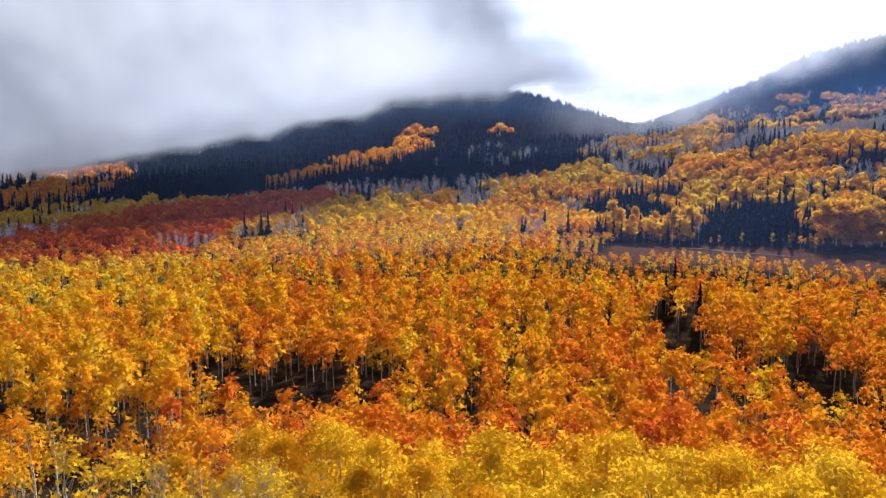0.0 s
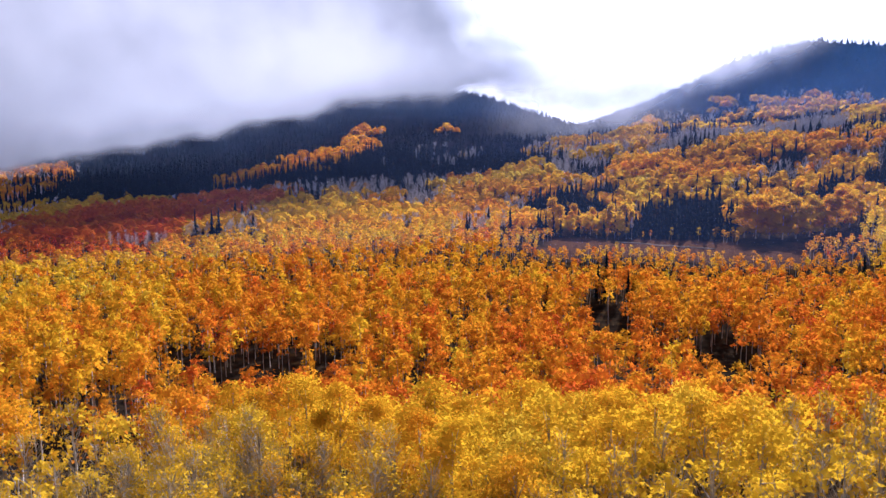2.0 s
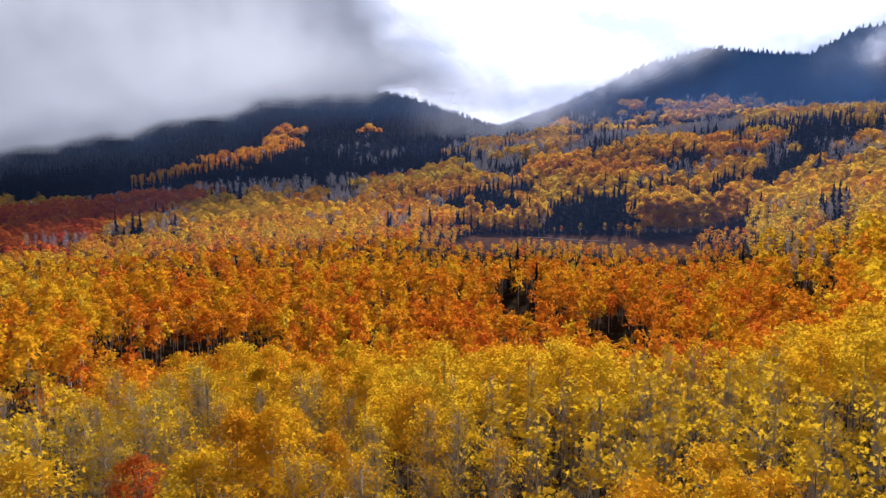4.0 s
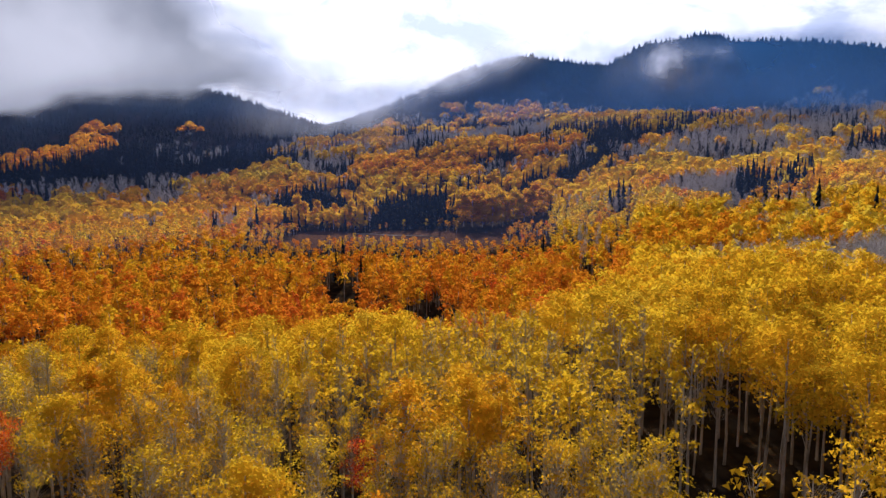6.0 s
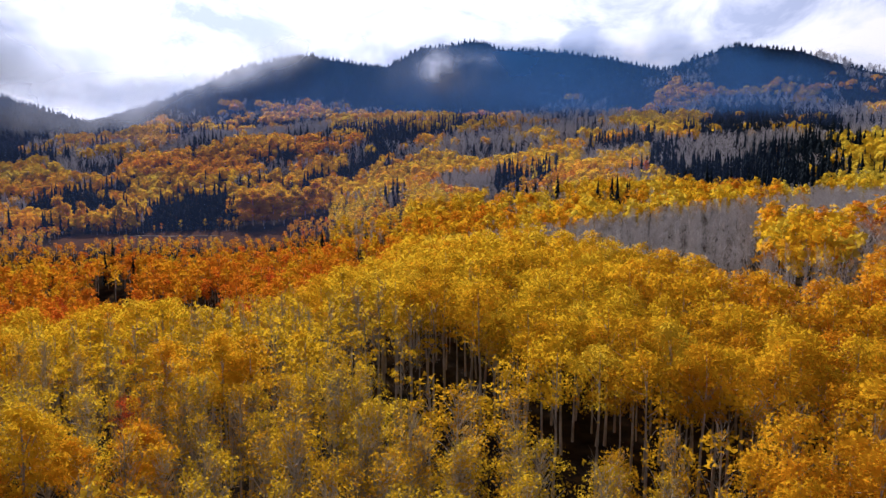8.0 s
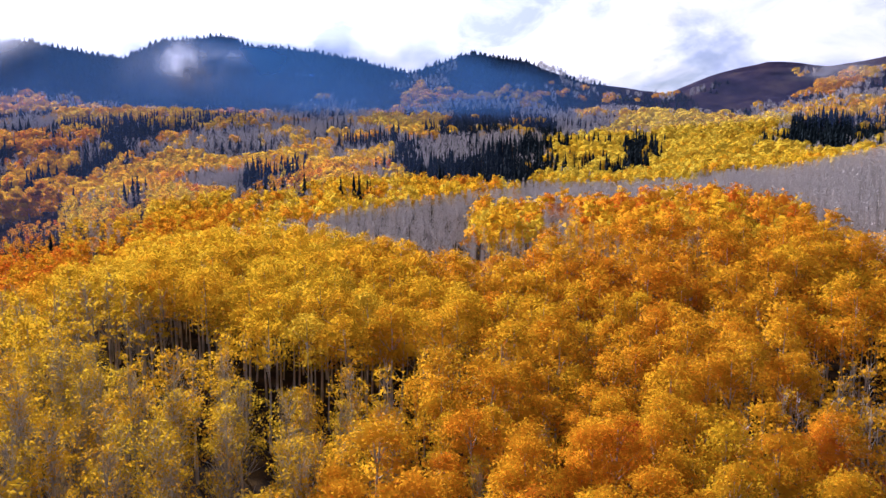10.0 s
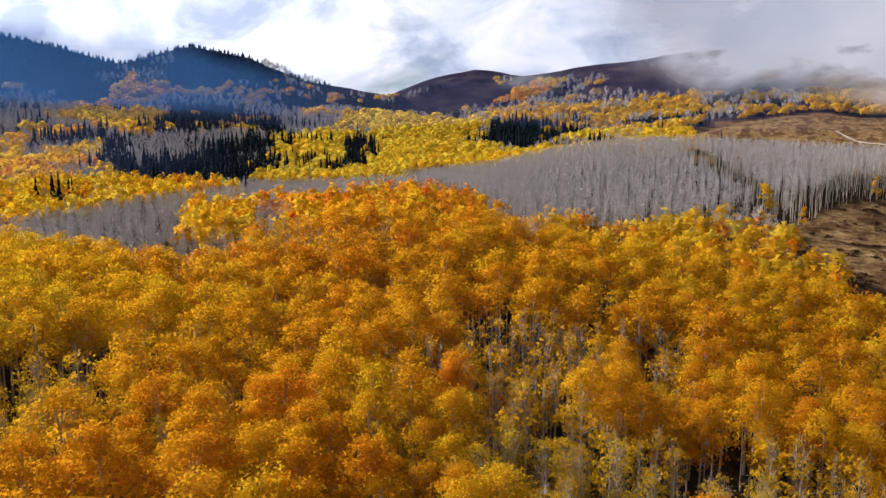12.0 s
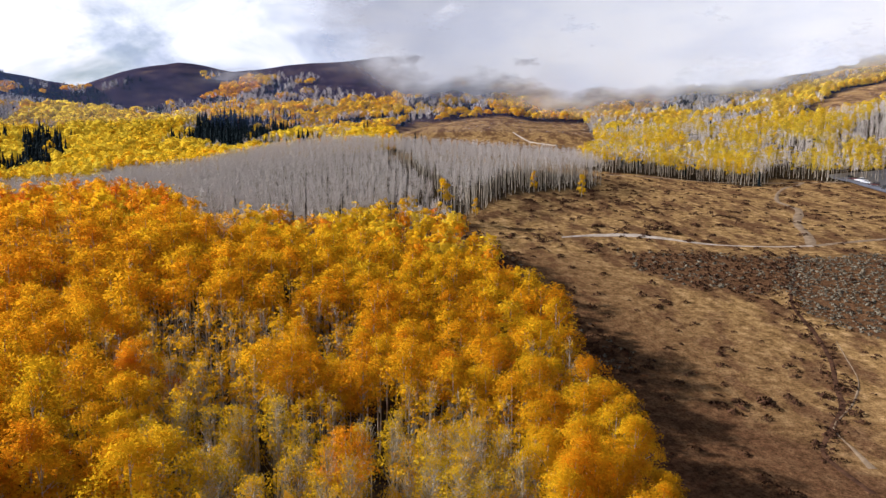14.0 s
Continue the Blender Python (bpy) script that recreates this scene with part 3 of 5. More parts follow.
def tube(points, radii, sides):
    """A tapered tube along points: vertices and quads."""
    pts, out = np.asarray(points, float), []
    ring = np.arange(sides) / sides * 2 * np.pi
    for n, p in enumerate(pts):
        way = pts[min(n + 1, len(pts) - 1)] - pts[max(n - 1, 0)]
        way = way / (np.linalg.norm(way) + 1e-9)
        u = np.cross(way, (0.0, 1.0, 0.02) if abs(way[1]) < 0.9 else (1.0, 0.0, 0.0))
        u = u / np.linalg.norm(u)
        v = np.cross(way, u)
        out.append(p + radii[n] * (np.cos(ring)[:, None] * u + np.sin(ring)[:, None] * v))
    k = np.arange(sides)
    quads = [np.stack([n * sides + k, n * sides + (k + 1) % sides, (n + 1) * sides + (k + 1) % sides, (n + 1) * sides + k], -1) for n in range(len(pts) - 1)]
    return np.concatenate(out), np.concatenate(quads)


def joined(pieces):
    verts, faces, base = [], [], 0
    for v, f in pieces:
        verts.append(v)
        faces.append(f + base)
        base += len(v)
    return np.concatenate(verts), np.concatenate(faces)


def cards(rng, centres, size, lift=0.55, core=None, facing=0.3):
    """Small leaf-sprays: one ragged triangle at each centre, turned at random but facing out of the crown. Also the soft normals of the crown."""
    n = len(centres)
    out = centres - (core if core is not None else centres.mean(0) - (0, 0, np.ptp(centres[:, 2]) * 0.15))
    out = out * (1, 1, 0.7)
    out /= np.linalg.norm(out, axis=1)[:, None] + 1e-6
    out[:, 2] += lift
    out /= np.linalg.norm(out, axis=1)[:, None]
    normal = rng.normal(size=(n, 3))
    normal /= np.linalg.norm(normal, axis=1)[:, None]
    normal *= np.where((normal * out).sum(1) < 0, -1.0, 1.0)[:, None]
    normal += facing * out
    normal /= np.linalg.norm(normal, axis=1)[:, None]
    u = np.cross(normal, rng.normal(size=(n, 3)))
    u /= np.linalg.norm(u, axis=1)[:, None]
    v = np.cross(normal, u)
    s = (size * rng.uniform(0.6, 1.4, n))[:, None, None]
    q = rng.uniform(0.6, 1.4, (n, 3, 1))
    corner = np.stack([u, -0.5 * u + 0.87 * v, -0.5 * u - 0.87 * v], 1) * s * q * 0.72
    soft = 0.86 * out + 0.14 * normal
    soft /= np.linalg.norm(soft, axis=1)[:, None]
    return (centres[:, None] + corner).reshape(-1, 3), np.arange(3 * n).reshape(-1, 3), np.repeat(soft, 3, 0)


def crown_points(rng, n, height, radius, low, clumps, pads=(0.23, 0.43)):
    """Leaf places of a broad, flat-topped crown: pads of leaves at the ends of rising limbs, thickest on top."""
    z = rng.uniform(0, 1, clumps) ** 0.7
    wide = np.interp(z, (0, 0.35, 0.7, 1.0), (0.55, 1.0, 0.85, 0.25))
    r = radius * wide * np.sqrt(rng.uniform(0.05, 1.0, clumps))
    t = rng.uniform(0, 2 * np.pi, clumps)
    mid = np.stack([np.cos(t) * r, np.sin(t) * r, height * (low + (0.97 - low) * z)], 1)
    who = rng.integers(0, clumps, n)
    pad = (radius * rng.uniform(*pads, clumps))[who]
    way = rng.normal(size=(n, 3))
    way /= np.linalg.norm(way, axis=1)[:, None]
    way[:, 2] = np.where(rng.uniform(0, 1, n) < 0.75, np.abs(way[:, 2]), way[:, 2])
    at = mid[who] + way * (pad * rng.uniform(0.1, 1.0, n) ** 0.5)[:, None] * (1.1, 1.1, 0.9)
    return mid, at


def aspen_wood(rng, height, mid, sides=6, limbs=9, girth=0.011):
    """The trunk and the limbs that reach towards the clumps."""
    bend = rng.normal(0, 0.02, (6, 2)).cumsum(0) * height * 0.25
    steps = np.linspace(0, 0.94, 6)
    spine = np.column_stack([bend - bend[0], steps * height])
    r0 = girth * height
    pieces = [tube(spine, r0 * (1 - steps * 0.85), sides)]
    for n in range(min(limbs, len(mid))):
        goal = mid[n]
        at = np.clip(goal[2] / height - rng.uniform(0.08, 0.2), 0.28, 0.9)
        start = np.array([np.interp(at, steps, spine[:, 0]), np.interp(at, steps, spine[:, 1]), at * height])
        knee = (start + goal) / 2 + (0, 0, 0.03 * height * rng.uniform(-0.3, 1))
        pieces.append(tube([start, knee, goal], [r0 * 0.34, r0 * 0.22, r0 * 0.07], 3))
    return joined(pieces)


def twig_fan(rng, height, radius, low, n, width, rise=(0.6, 1.8)):
    """Bare twigs: thin slivers that rise outwards from the upper trunk."""
    at = rng.uniform(low, 0.95, n)
    t = rng.uniform(0, 2 * np.pi, n)
    reach = radius * rng.uniform(0.35, 1.0, n) * np.clip(1.35 - at, 0.3, 1)
    start = np.stack([np.cos(t) * reach * rng.uniform(0, 0.45, n), np.sin(t) * reach * rng.uniform(0, 0.45, n), at * height], 1)
    end = np.stack([np.cos(t) * reach, np.sin(t) * reach, at * height + reach * rng.uniform(*rise, n)], 1)
    side = np.cross(end - start, rng.normal(size=(n, 3)))
    side *= (width / np.linalg.norm(side, axis=1))[:, None]
    return np.stack([start - side, start + side, end], 1).reshape(-1, 3), np.arange(3 * n).reshape(-1, 3)


def spruce_parts(rng, height, radius, tiers, sides):
    """Drooping, ragged whorls of boughs round a thin trunk."""
    pieces = []
    for k in range(tiers):
        u = k / tiers
        z0 = height * (0.07 + 0.91 * u)
        r = radius * (1 - u) ** 0.85 * rng.uniform(0.8, 1.15) + 0.05 * radius
        drop = height / tiers * rng.uniform(0.75, 1.1)
        t = np.arange(sides) / sides * 2 * np.pi + rng.uniform(0, 6)
        rr = r * rng.uniform(0.55, 1.15, sides) * np.where(np.arange(sides) % 2, 0.62, 1.0)
        rim = np.stack([np.cos(t) * rr, np.sin(t) * rr, z0 - drop * 0.25 * rng.uniform(0.2, 1.6, sides)], 1)
        apex = np.array([[0, 0, z0 + drop * 1.15]])
        j = np.arange(sides)
        pieces.append((np.vstack([rim, apex]), np.stack([j, (j + 1) % sides, np.full(sides, sides)], -1)))
    return joined(pieces)


def leafy_far(rng, height, radius, tufts, size):
    """A far crown: an uneven egg of ragged tufts."""
    way = rng.normal(size=(tufts, 3))
    way /= np.linalg.norm(way, axis=1)[:, None]
    way[:, 2] = np.abs(way[:, 2]) * 1.2 - 0.3
    r = rng.uniform(0.7, 1.0, (tufts, 1))
    return cards(rng, way * r * (radius, radius, height * 0.34) + (0, 0, height * 0.62), size, facing=1.3)


def sites(spacing, near, far, a0, a1, seed):
    """Jittered places between two distances and two bearings."""
    rng = np.random.default_rng(seed)
    g = np.arange(-far, far, spacing)
    x, y = np.meshgrid(g, g)
    x = (x + rng.uniform(-0.42, 0.42, x.shape) * spacing).ravel() + HUB[0]
    y = (y + rng.uniform(-0.42, 0.42, y.shape) * spacing).ravel() + HUB[1]
    a, d = polar(x, y)
    k = (d >= near) & (d < far) & (a > a0) & (a < a1)
    return x[k], y[k], rng


def planted(name, label, category, x, y, rng, shapes, mats, hue=None, size=(0.85, 1.2), slots=(0, 1), sink=0.15):
    """Many plants in one mesh. shapes: a list of plants, each a list of (vertices, faces) in the order of slots."""
    if not len(x):
        return None
    z = ground(x, y) - sink
    kind = rng.integers(0, len(shapes), len(x))
    verts, tones, soft, base = [], [], [], 0
    faces = {}
    for s, shape in enumerate(shapes):
        k = np.where(kind == s)[0]
        if not len(k):
            continue
        t = rng.uniform(0, 2 * np.pi, len(k))
        grow = rng.uniform(*size, len(k))
        wide = grow * rng.uniform(0.85, 1.15, len(k))
        c, si = np.cos(t) * wide, np.sin(t) * wide
        for n, (v, f, *given) in enumerate(shape):
            px = c[:, None] * v[None, :, 0] - si[:, None] * v[None, :, 1] + x[k, None]
            py = si[:, None] * v[None, :, 0] + c[:, None] * v[None, :, 1] + y[k, None]
            pz = grow[:, None] * v[None, :, 2] + z[k, None]
            verts.append(np.stack([px, py, pz], -1).reshape(-1, 3))
            ff = (f[None] + (np.arange(len(k)) * len(v))[:, None, None] + base).reshape(-1, f.shape[1])
            faces.setdefault((slots[n], f.shape[1]), []).append(ff)
            base += len(k) * len(v)
            nv = np.zeros((len(k), len(v), 3))
            if given:
                g = given[0]
                nv = np.stack([np.cos(t)[:, None] * g[None, :, 0] - np.sin(t)[:, None] * g[None, :, 1], np.sin(t)[:, None] * g[None, :, 0] + np.cos(t)[:, None] * g[None, :, 1],
                               np.broadcast_to(g[None, :, 2], (len(k), len(v)))], -1)
            soft.append(nv.reshape(-1, 3))
            tones.append(np.repeat(hue[k] if hue is not None else np.zeros(len(k)), len(v)))
    keys = sorted(faces)
    soft = np.concatenate(soft)
    me = mesh_of(name, np.concatenate(verts), [np.concatenate(faces[k]) for k in keys], mats, {"hue": np.clip(np.concatenate(tones), 0, 1)}, [k[0] for k in keys],
                 smooth=True, normals=soft if soft.any() else None)
    return tagged(new(name, me), label, category, kind="stuff")


def choose(rng, leaf, bare, fir, x, y, size=34.0):
    """Kinds of tree by their shares, each kind in clumps of its own."""
    total = np.maximum(leaf + bare + fir, 1e-6)
    field = rough(x, y, size, 88) + 0.35 * rough(x, y, size / 3, 89) + rng.normal(0, 0.035, len(leaf))
    u = np.argsort(np.argsort(field)) / max(len(leaf), 1) * total
    return np.where(u < leaf, 0, np.where(u < leaf + bare, 1, 2))


def aspen_near(rng, leaves=950, size=0.30, height=14.5, radius=2.0, low=0.45, clumps=20, twigs=0):
    mid, pts = crown_points(rng, leaves, height, radius, low, clumps)
    wood = aspen_wood(rng, height, mid)
    if twigs:
        tv, tf = twig_fan(rng, height, radius * 1.1, 0.42, twigs, 0.018)
        wood = (wood[0], wood[1], tv, tf)
    return wood, cards(rng, pts, size)


def single_aspen(rng, name, tone, sparse=False):
    """One aspen as a thing: an empty at its foot with a trunk and a crown."""
    if sparse:
        wood, leaf = aspen_near(rng, 1500, 0.13, 13.5, 2.0, 0.50, 56, twigs=360)
    else:
        wood, leaf = aspen_near(rng, 4200, 0.15, 14.5, rng.uniform(2.1, 3.0), rng.uniform(0.54, 0.66), 64)
    top = new(name)
    trunk = new("trunk", mesh_of("trunk", wood[0], [wood[1]], [BARK], smooth=True))
    crown = new("crown", mesh_of("crown", leaf[0], [leaf[1]], [LEAF_TONES[tone]], smooth=True, normals=leaf[2]))
    kids = [trunk, crown]
    if sparse:
        kids.append(new("branchwork", mesh_of("branchwork", wood[2], [wood[3]], [BARK])))
    for o in kids:
        o.parent = top
    return top


NEAR_LABELS = {"pale": "thin half-bare aspen with pale yellow leaves", "yellow": "slender aspen with bright yellow autumn leaves",
               "gold": "slender aspen with deep golden autumn leaves", "orange": "slender aspen with orange autumn leaves", "red": "aspen with scarlet autumn leaves"}
RED_SPOTS = ((-20, 48), (6, 38), (46, -11), (57, -26), (94, 31))  # single scarlet trees


def light_aspens(rng, leaves=52, size=1.05):
    shapes = []
    for n in range(6):
        mid, pts = crown_points(rng, leaves, 11.5, 2.2, 0.45, 20, (0.38, 0.62))
        spine = np.array([[0, 0, 0], [rng.normal(0, 0.15), rng.normal(0, 0.15), 5], [rng.normal(0, 0.3), rng.normal(0, 0.3), 10.5]])
        shapes.append([tube(spine, [0.15, 0.11, 0.03], 3), cards(rng, pts, size)])
    return shapes


def flown(x, y):
    """Distance to the line along which the drone's view sweeps the near crowns."""
    line = smooth_line(((-24, 66), (-12, 50), (-3, 38), (5, 31), (14, 20), (22, 8), (28, -4), (34, -17), (37, -30), (39, -45), (41, -58), (41, -74)), 3.0)
    return np.min([np.hypot(x - px, y - py) for px, py in line], 0)


def near_stand():
    """The stand that the drone passes over: the nearest trees are things, the rest one mesh."""
    x, y, rng = sites(3.35, 6, 128, -181, 361, 5)
    leaf, bare, fir, hue, bald = growth(x, y)
    a, d = polar(x, y)
    gap = rough(x, y, 17, 73) + 0.5 * rough(x, y, 6, 74) < np.where(a > 57, -0.125, -0.13) - 0.22 * np.clip((flown(x, y) - 16) / 26, 0, 1)
    beyond = (a < 27) & (d > crest(a) + 10 * rough(x, y, 40, 75))
    glade = beyond & (rough(x, y, 17, 81) + 0.5 * rough(x, y, 7, 82) < -0.065)
    keep = ~bald & ~gap & ~glade
    x, y, bare, hue, a, d, beyond = (v[keep] for v in (x, y, bare, hue, a, d, beyond))
    sparse = rough(x, y, 26, 71) + 0.25 * rough(x, y, 7, 72) - np.where(a > 56, 0.10, 0.0) + 0.26 * np.clip(1.5 - np.hypot(x + 28, y - 62) / 16, 0, 1) + 0.24 * np.clip(1.5 - np.hypot(x - 36, y + 50) / 22, 0, 1) + 0.05 * np.clip(1.5 - np.hypot(x - 34, y - 2) / 24, 0, 1) + 0.26 * np.clip(1.4 - np.hypot(x - 50, y - 6) / 9, 0, 1)
    isbare = rng.uniform(0, 1, len(x)) < bare
    # what lies under and behind the drone's line is never seen, and is kept light
    seen = (x > np.interp(y, (-120, -90, -69, -55, -39, -26, -16, -8, 4, 11, 29, 38, 52, 68, 80, 130), (27, 27, 27, 25, 21, 17, 14, 8, 2, -2, -17, -29, -41, -52, -63, -112))) & (a < 176)
    # the stretch that the drone passes nearest
    close = seen & ~isbare & ~beyond
    beside = np.min([np.hypot(x - sx, y - sy) for sx, sy in RED_SPOTS], 0) < 5
    order = np.argsort(np.where(close, np.where(beside, 0.0, flown(x, y)), 1e6))[:300]
    pick = np.zeros(len(x), bool)
    pick[order] = True
    pick &= close
    scarlet = {int(np.argmin(np.hypot(x - sx, y - sy) + 1e6 * ~pick)) for sx, sy in RED_SPOTS}
    made = {}
    for n in np.where(pick)[0]:
        thin = sparse[n] > 0.105
        h = hue[n] + rng.normal(0, 0.085)
        tone = "pale" if thin else "yellow" if h < 0.31 else "gold" if h < 0.46 else "orange"
        if n in scarlet:
            tone = "red"
        key = (tone, int(rng.integers(0, 4)))
        m = Matrix.LocRotScale((x[n], y[n], float(ground(x[n:n + 1], y[n:n + 1])[0]) - 0.1), Euler((rng.normal(0, 0.025), rng.normal(0, 0.025), rng.uniform(0, 6.28))), None)
        if key not in made:
            made[key] = tagged(single_aspen(rng, "aspen_tree", tone, tone == "pale"), NEAR_LABELS[tone], "tree", "aspens of the near stand")
            made[key].matrix_basis = m
            ob = made[key]
        else:
            ob = copy_thing(made[key], m)
        s = rng.uniform(0.80, 1.06)
        slim = 0.62 if tone == "red" else 1.0
        ob.scale = (slim * s * rng.uniform(0.9, 1.15), slim * s * rng.uniform(0.9, 1.15), s * (0.84 if tone == "red" else 1.0))
    rest = seen & ~pick & ~isbare
    low = rest & beyond
    thin = rest & ~low & (sparse > 0.11)
    full = rest & ~low & ~thin
    fine = full & (flown(x, y) < 48)
    full &= ~fine
    shapes = []
    for n in range(6):
        mid, pts = crown_points(rng, 2000, 14.2, 2.9, 0.56, 62)
        shapes.append([aspen_wood(rng, 14.5, mid, 5, 6), cards(rng, pts, 0.20)])
    planted("aspen_stand_near", "stand of slender aspens in yellow and orange autumn leaf", "trees", x[fine], y[fine], rng, shapes, [BARK, LEAVES], (hue + rng.normal(0, 0.05, len(hue)))[fine], (0.80, 1.06))
    shapes = []
    for n in range(6):
        mid, pts = crown_points(rng, 800, 14.2, 3.2, 0.56, 56)
        shapes.append([aspen_wood(rng, 14.5, mid, 4, 3), cards(rng, pts, 0.31)])
    planted("aspen_stand", "dense stand of aspens in yellow and orange autumn leaf", "trees", x[full], y[full], rng, shapes, [BARK, LEAVES], (hue + rng.normal(0, 0.05, len(hue)))[full], (0.80, 1.06))
    shapes = []
    for n in range(4):
        mid, pts = crown_points(rng, 210, 13.5, 1.9, 0.48, 22)
        shapes.append([aspen_wood(rng, 14, mid, 4, 2), twig_fan(rng, 14, 2.0, 0.42, 130, 0.022), cards(rng, pts, 0.30)])
    planted("thin_aspen_stand", "half-bare aspens with pale trunks and few yellow leaves", "trees", x[thin], y[thin], rng, shapes, [BARK, BARK, LEAVES], hue[thin] - 0.02, (0.8, 1.04), slots=(0, 1, 2))
    planted("valley_edge_aspens", "orange aspens at the foot of the knoll", "trees", x[low], y[low], rng, light_aspens(rng, 330, 0.36), [BARK, LEAVES],
            (hue + rng.normal(0, 0.12, len(x)))[low], (0.75, 1.15))
    k = ~seen & ~isbare
    planted("aspen_stand_behind", "aspens in yellow leaf", "trees", x[k], y[k], rng, light_aspens(rng, 34, 1.0), [BARK, LEAVES], hue[k], (1.0, 1.35))
    k = isbare
    bare_stand("bare_aspen_stand", x[k], y[k], rng, 12.5, 110, 0.022)


def bare_stand(name, x, y, rng, height, twigs=70, width=0.03, radius=1.7, low=0.35, rise=(0.6, 1.8), size=(0.85, 1.12)):
    shapes = []
    for n in range(7):
        bend = rng.normal(0, 0.015, (4, 2)).cumsum(0) * height * 0.3
        spine = np.column_stack([bend - bend[0], np.linspace(0, 0.94, 4) * height])
        shapes.append([tube(spine, 0.0075 * height * np.array([1, 0.75, 0.5, 0.15]), 3), twig_fan(rng, height * 0.97, radius, low, twigs, width, rise)])
    planted(name, "leafless grey aspens with pale upright trunks", "trees", x, y, rng, shapes, [BARK, TWIGS], size=size)


def round_place(a, d):
    """Where the full-crowned trees stand beside the valley meadow."""
    return (a > 13.4) & (a < 20.6) & (d > 318) & (d < 368)


def mid_woods():
    """The valley floor, the grey grove and the slopes within 345 m."""
    x, y, rng = sites(3.8, 128, 348, -62, 150, 6)
    leaf, bare, fir, hue, bald = growth(x, y)
    a, d = polar(x, y)
    # glades between the orange trees of the valley
    glade = (a < 26) & (d < 235) & (rough(x, y, 17, 81) + 0.5 * rough(x, y, 7, 82) < -0.055 - 0.08 * np.clip((d - 175) / 60, 0, 1))
    keep = ~bald & ~glade & ~in_polygon(x, y, GROVE) & ~round_place(a, d)
    x, y, leaf, bare, fir, hue, a, d = (v[keep] for v in (x, y, leaf, bare, fir, hue, a, d))
    kind = choose(rng, leaf, bare, fir, x, y)
    valley = (kind == 0) & (a < 27)
    slope = (kind == 0) & (a >= 27)
    shapes, fine = light_aspens(rng, 104, 0.76), light_aspens(rng, 220, 0.55)
    hue_tree = hue + rng.normal(0, 0.12, len(hue))
    front = valley & (d < 235)
    planted("valley_aspen_stand", "open valley stand of orange and red aspens", "trees", x[front], y[front], rng, fine, [BARK, LEAVES], hue_tree[front], (0.72, 1.1))
    back = valley & ~front
    small = light_aspens(rng, 84, 0.80)
    shade = back & (d > 252) & (a > -3) & (a < 21)
    back &= ~shade
    planted("meadow_side_aspens", "orange aspens on the valley floor", "trees", x[back], y[back], rng, small, [BARK, LEAVES], hue_tree[back], (0.50, 0.85))
    planted("meadow_edge_saplings", "low orange aspens before the valley meadow", "trees", x[shade], y[shade], rng, small, [BARK, LEAVES], hue_tree[shade], (0.30, 0.52))
    planted("slope_aspen_stand", "aspens in golden leaf on the lower slopes", "trees", x[slope], y[slope], rng, shapes, [BARK, LEAVES], hue_tree[slope], (0.8, 1.2))
    other = kind == 1
    bare_stand("bare_aspen_slope", x[other], y[other], rng, 11.5, 110, 0.05, 2.4, 0.5, (0.2, 1.3), (0.9, 1.1))
    firs = kind == 2
    spruce_stand("spruce_stand", x[firs], y[firs], rng, 15, 2.0, 8, 8)
    gx, gy, rng = sites(2.7, 100, 350, 60, 125, 9)
    k = in_polygon(gx + 6 * rough(gx, gy, 13, 42), gy + 6 * rough(gx, gy, 13, 43), GROVE)
    # a fold parts the grove into two lobes
    k &= ~((gx > 196) & (gx < 300) & (np.abs(gy + 62 - (gx - 205) * 0.24) < 4.5 + 2 * rough(gx, gy, 12, 48)))
    bare_stand("bare_aspen_grove", gx[k], gy[k], rng, 13.8, 105, 0.036, 2.1, 0.62, (0.1, 1.1), (0.93, 1.06))


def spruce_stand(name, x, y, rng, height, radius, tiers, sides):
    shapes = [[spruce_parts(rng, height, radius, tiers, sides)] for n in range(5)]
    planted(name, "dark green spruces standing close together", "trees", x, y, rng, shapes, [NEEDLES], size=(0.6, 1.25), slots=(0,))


def far_woods():
    for tag, spacing, near, far, seed in (("hillside", 4.7, 348, 620, 7), ("mountain", 8.0, 620, 1075, 8)):
        x, y, rng = sites(spacing, near, far, -58, 140, seed)
        leaf, bare, fir, hue, bald = growth(x, y)
        a, d = polar(x, y)
        keep = ~bald & ~((a > 105) & (d < 545)) & ~round_place(a, d)
        x, y, leaf, bare, fir, hue, a, d = (v[keep] for v in (x, y, leaf, bare, fir, hue, a, d))
        kind = choose(rng, leaf, bare, fir, x, y)
        k = kind == 0
        shapes = []
        for n in range(8):
            shapes.append([leafy_far(rng, 10.0 if spacing < 6 else 7.5, spacing * 0.56, 36, spacing * 0.36)])
        high = (a > 60) & (d > 780)
        drop = k & high & (d > 930)
        k &= ~drop
        planted(tag + "_aspen_woods", "far hillside woods of aspens in autumn leaf", "trees", x[k], y[k], rng, shapes, [LEAVES],
                hue[k] + rng.normal(0, 0.05, k.sum()), (0.7, 1.2), (0,))
        k = kind == 1
        xb, yb = x[k], y[k]
        bare_stand(tag + "_bare_woods", xb, yb, rng, 10.0, 26 if tag == "hillside" else 14, 0.15 if tag == "hillside" else 0.4, 3.4 if tag == "hillside" else 5.0, 0.3)
        k = kind == 2
        xf, yf = x[k], y[k]
        spruce_stand(tag + "_spruce_woods", xf, yf, rng, *((12.5, 2.1, 5, 6) if tag == "hillside" else (6.2, 2.7, 4, 5)))


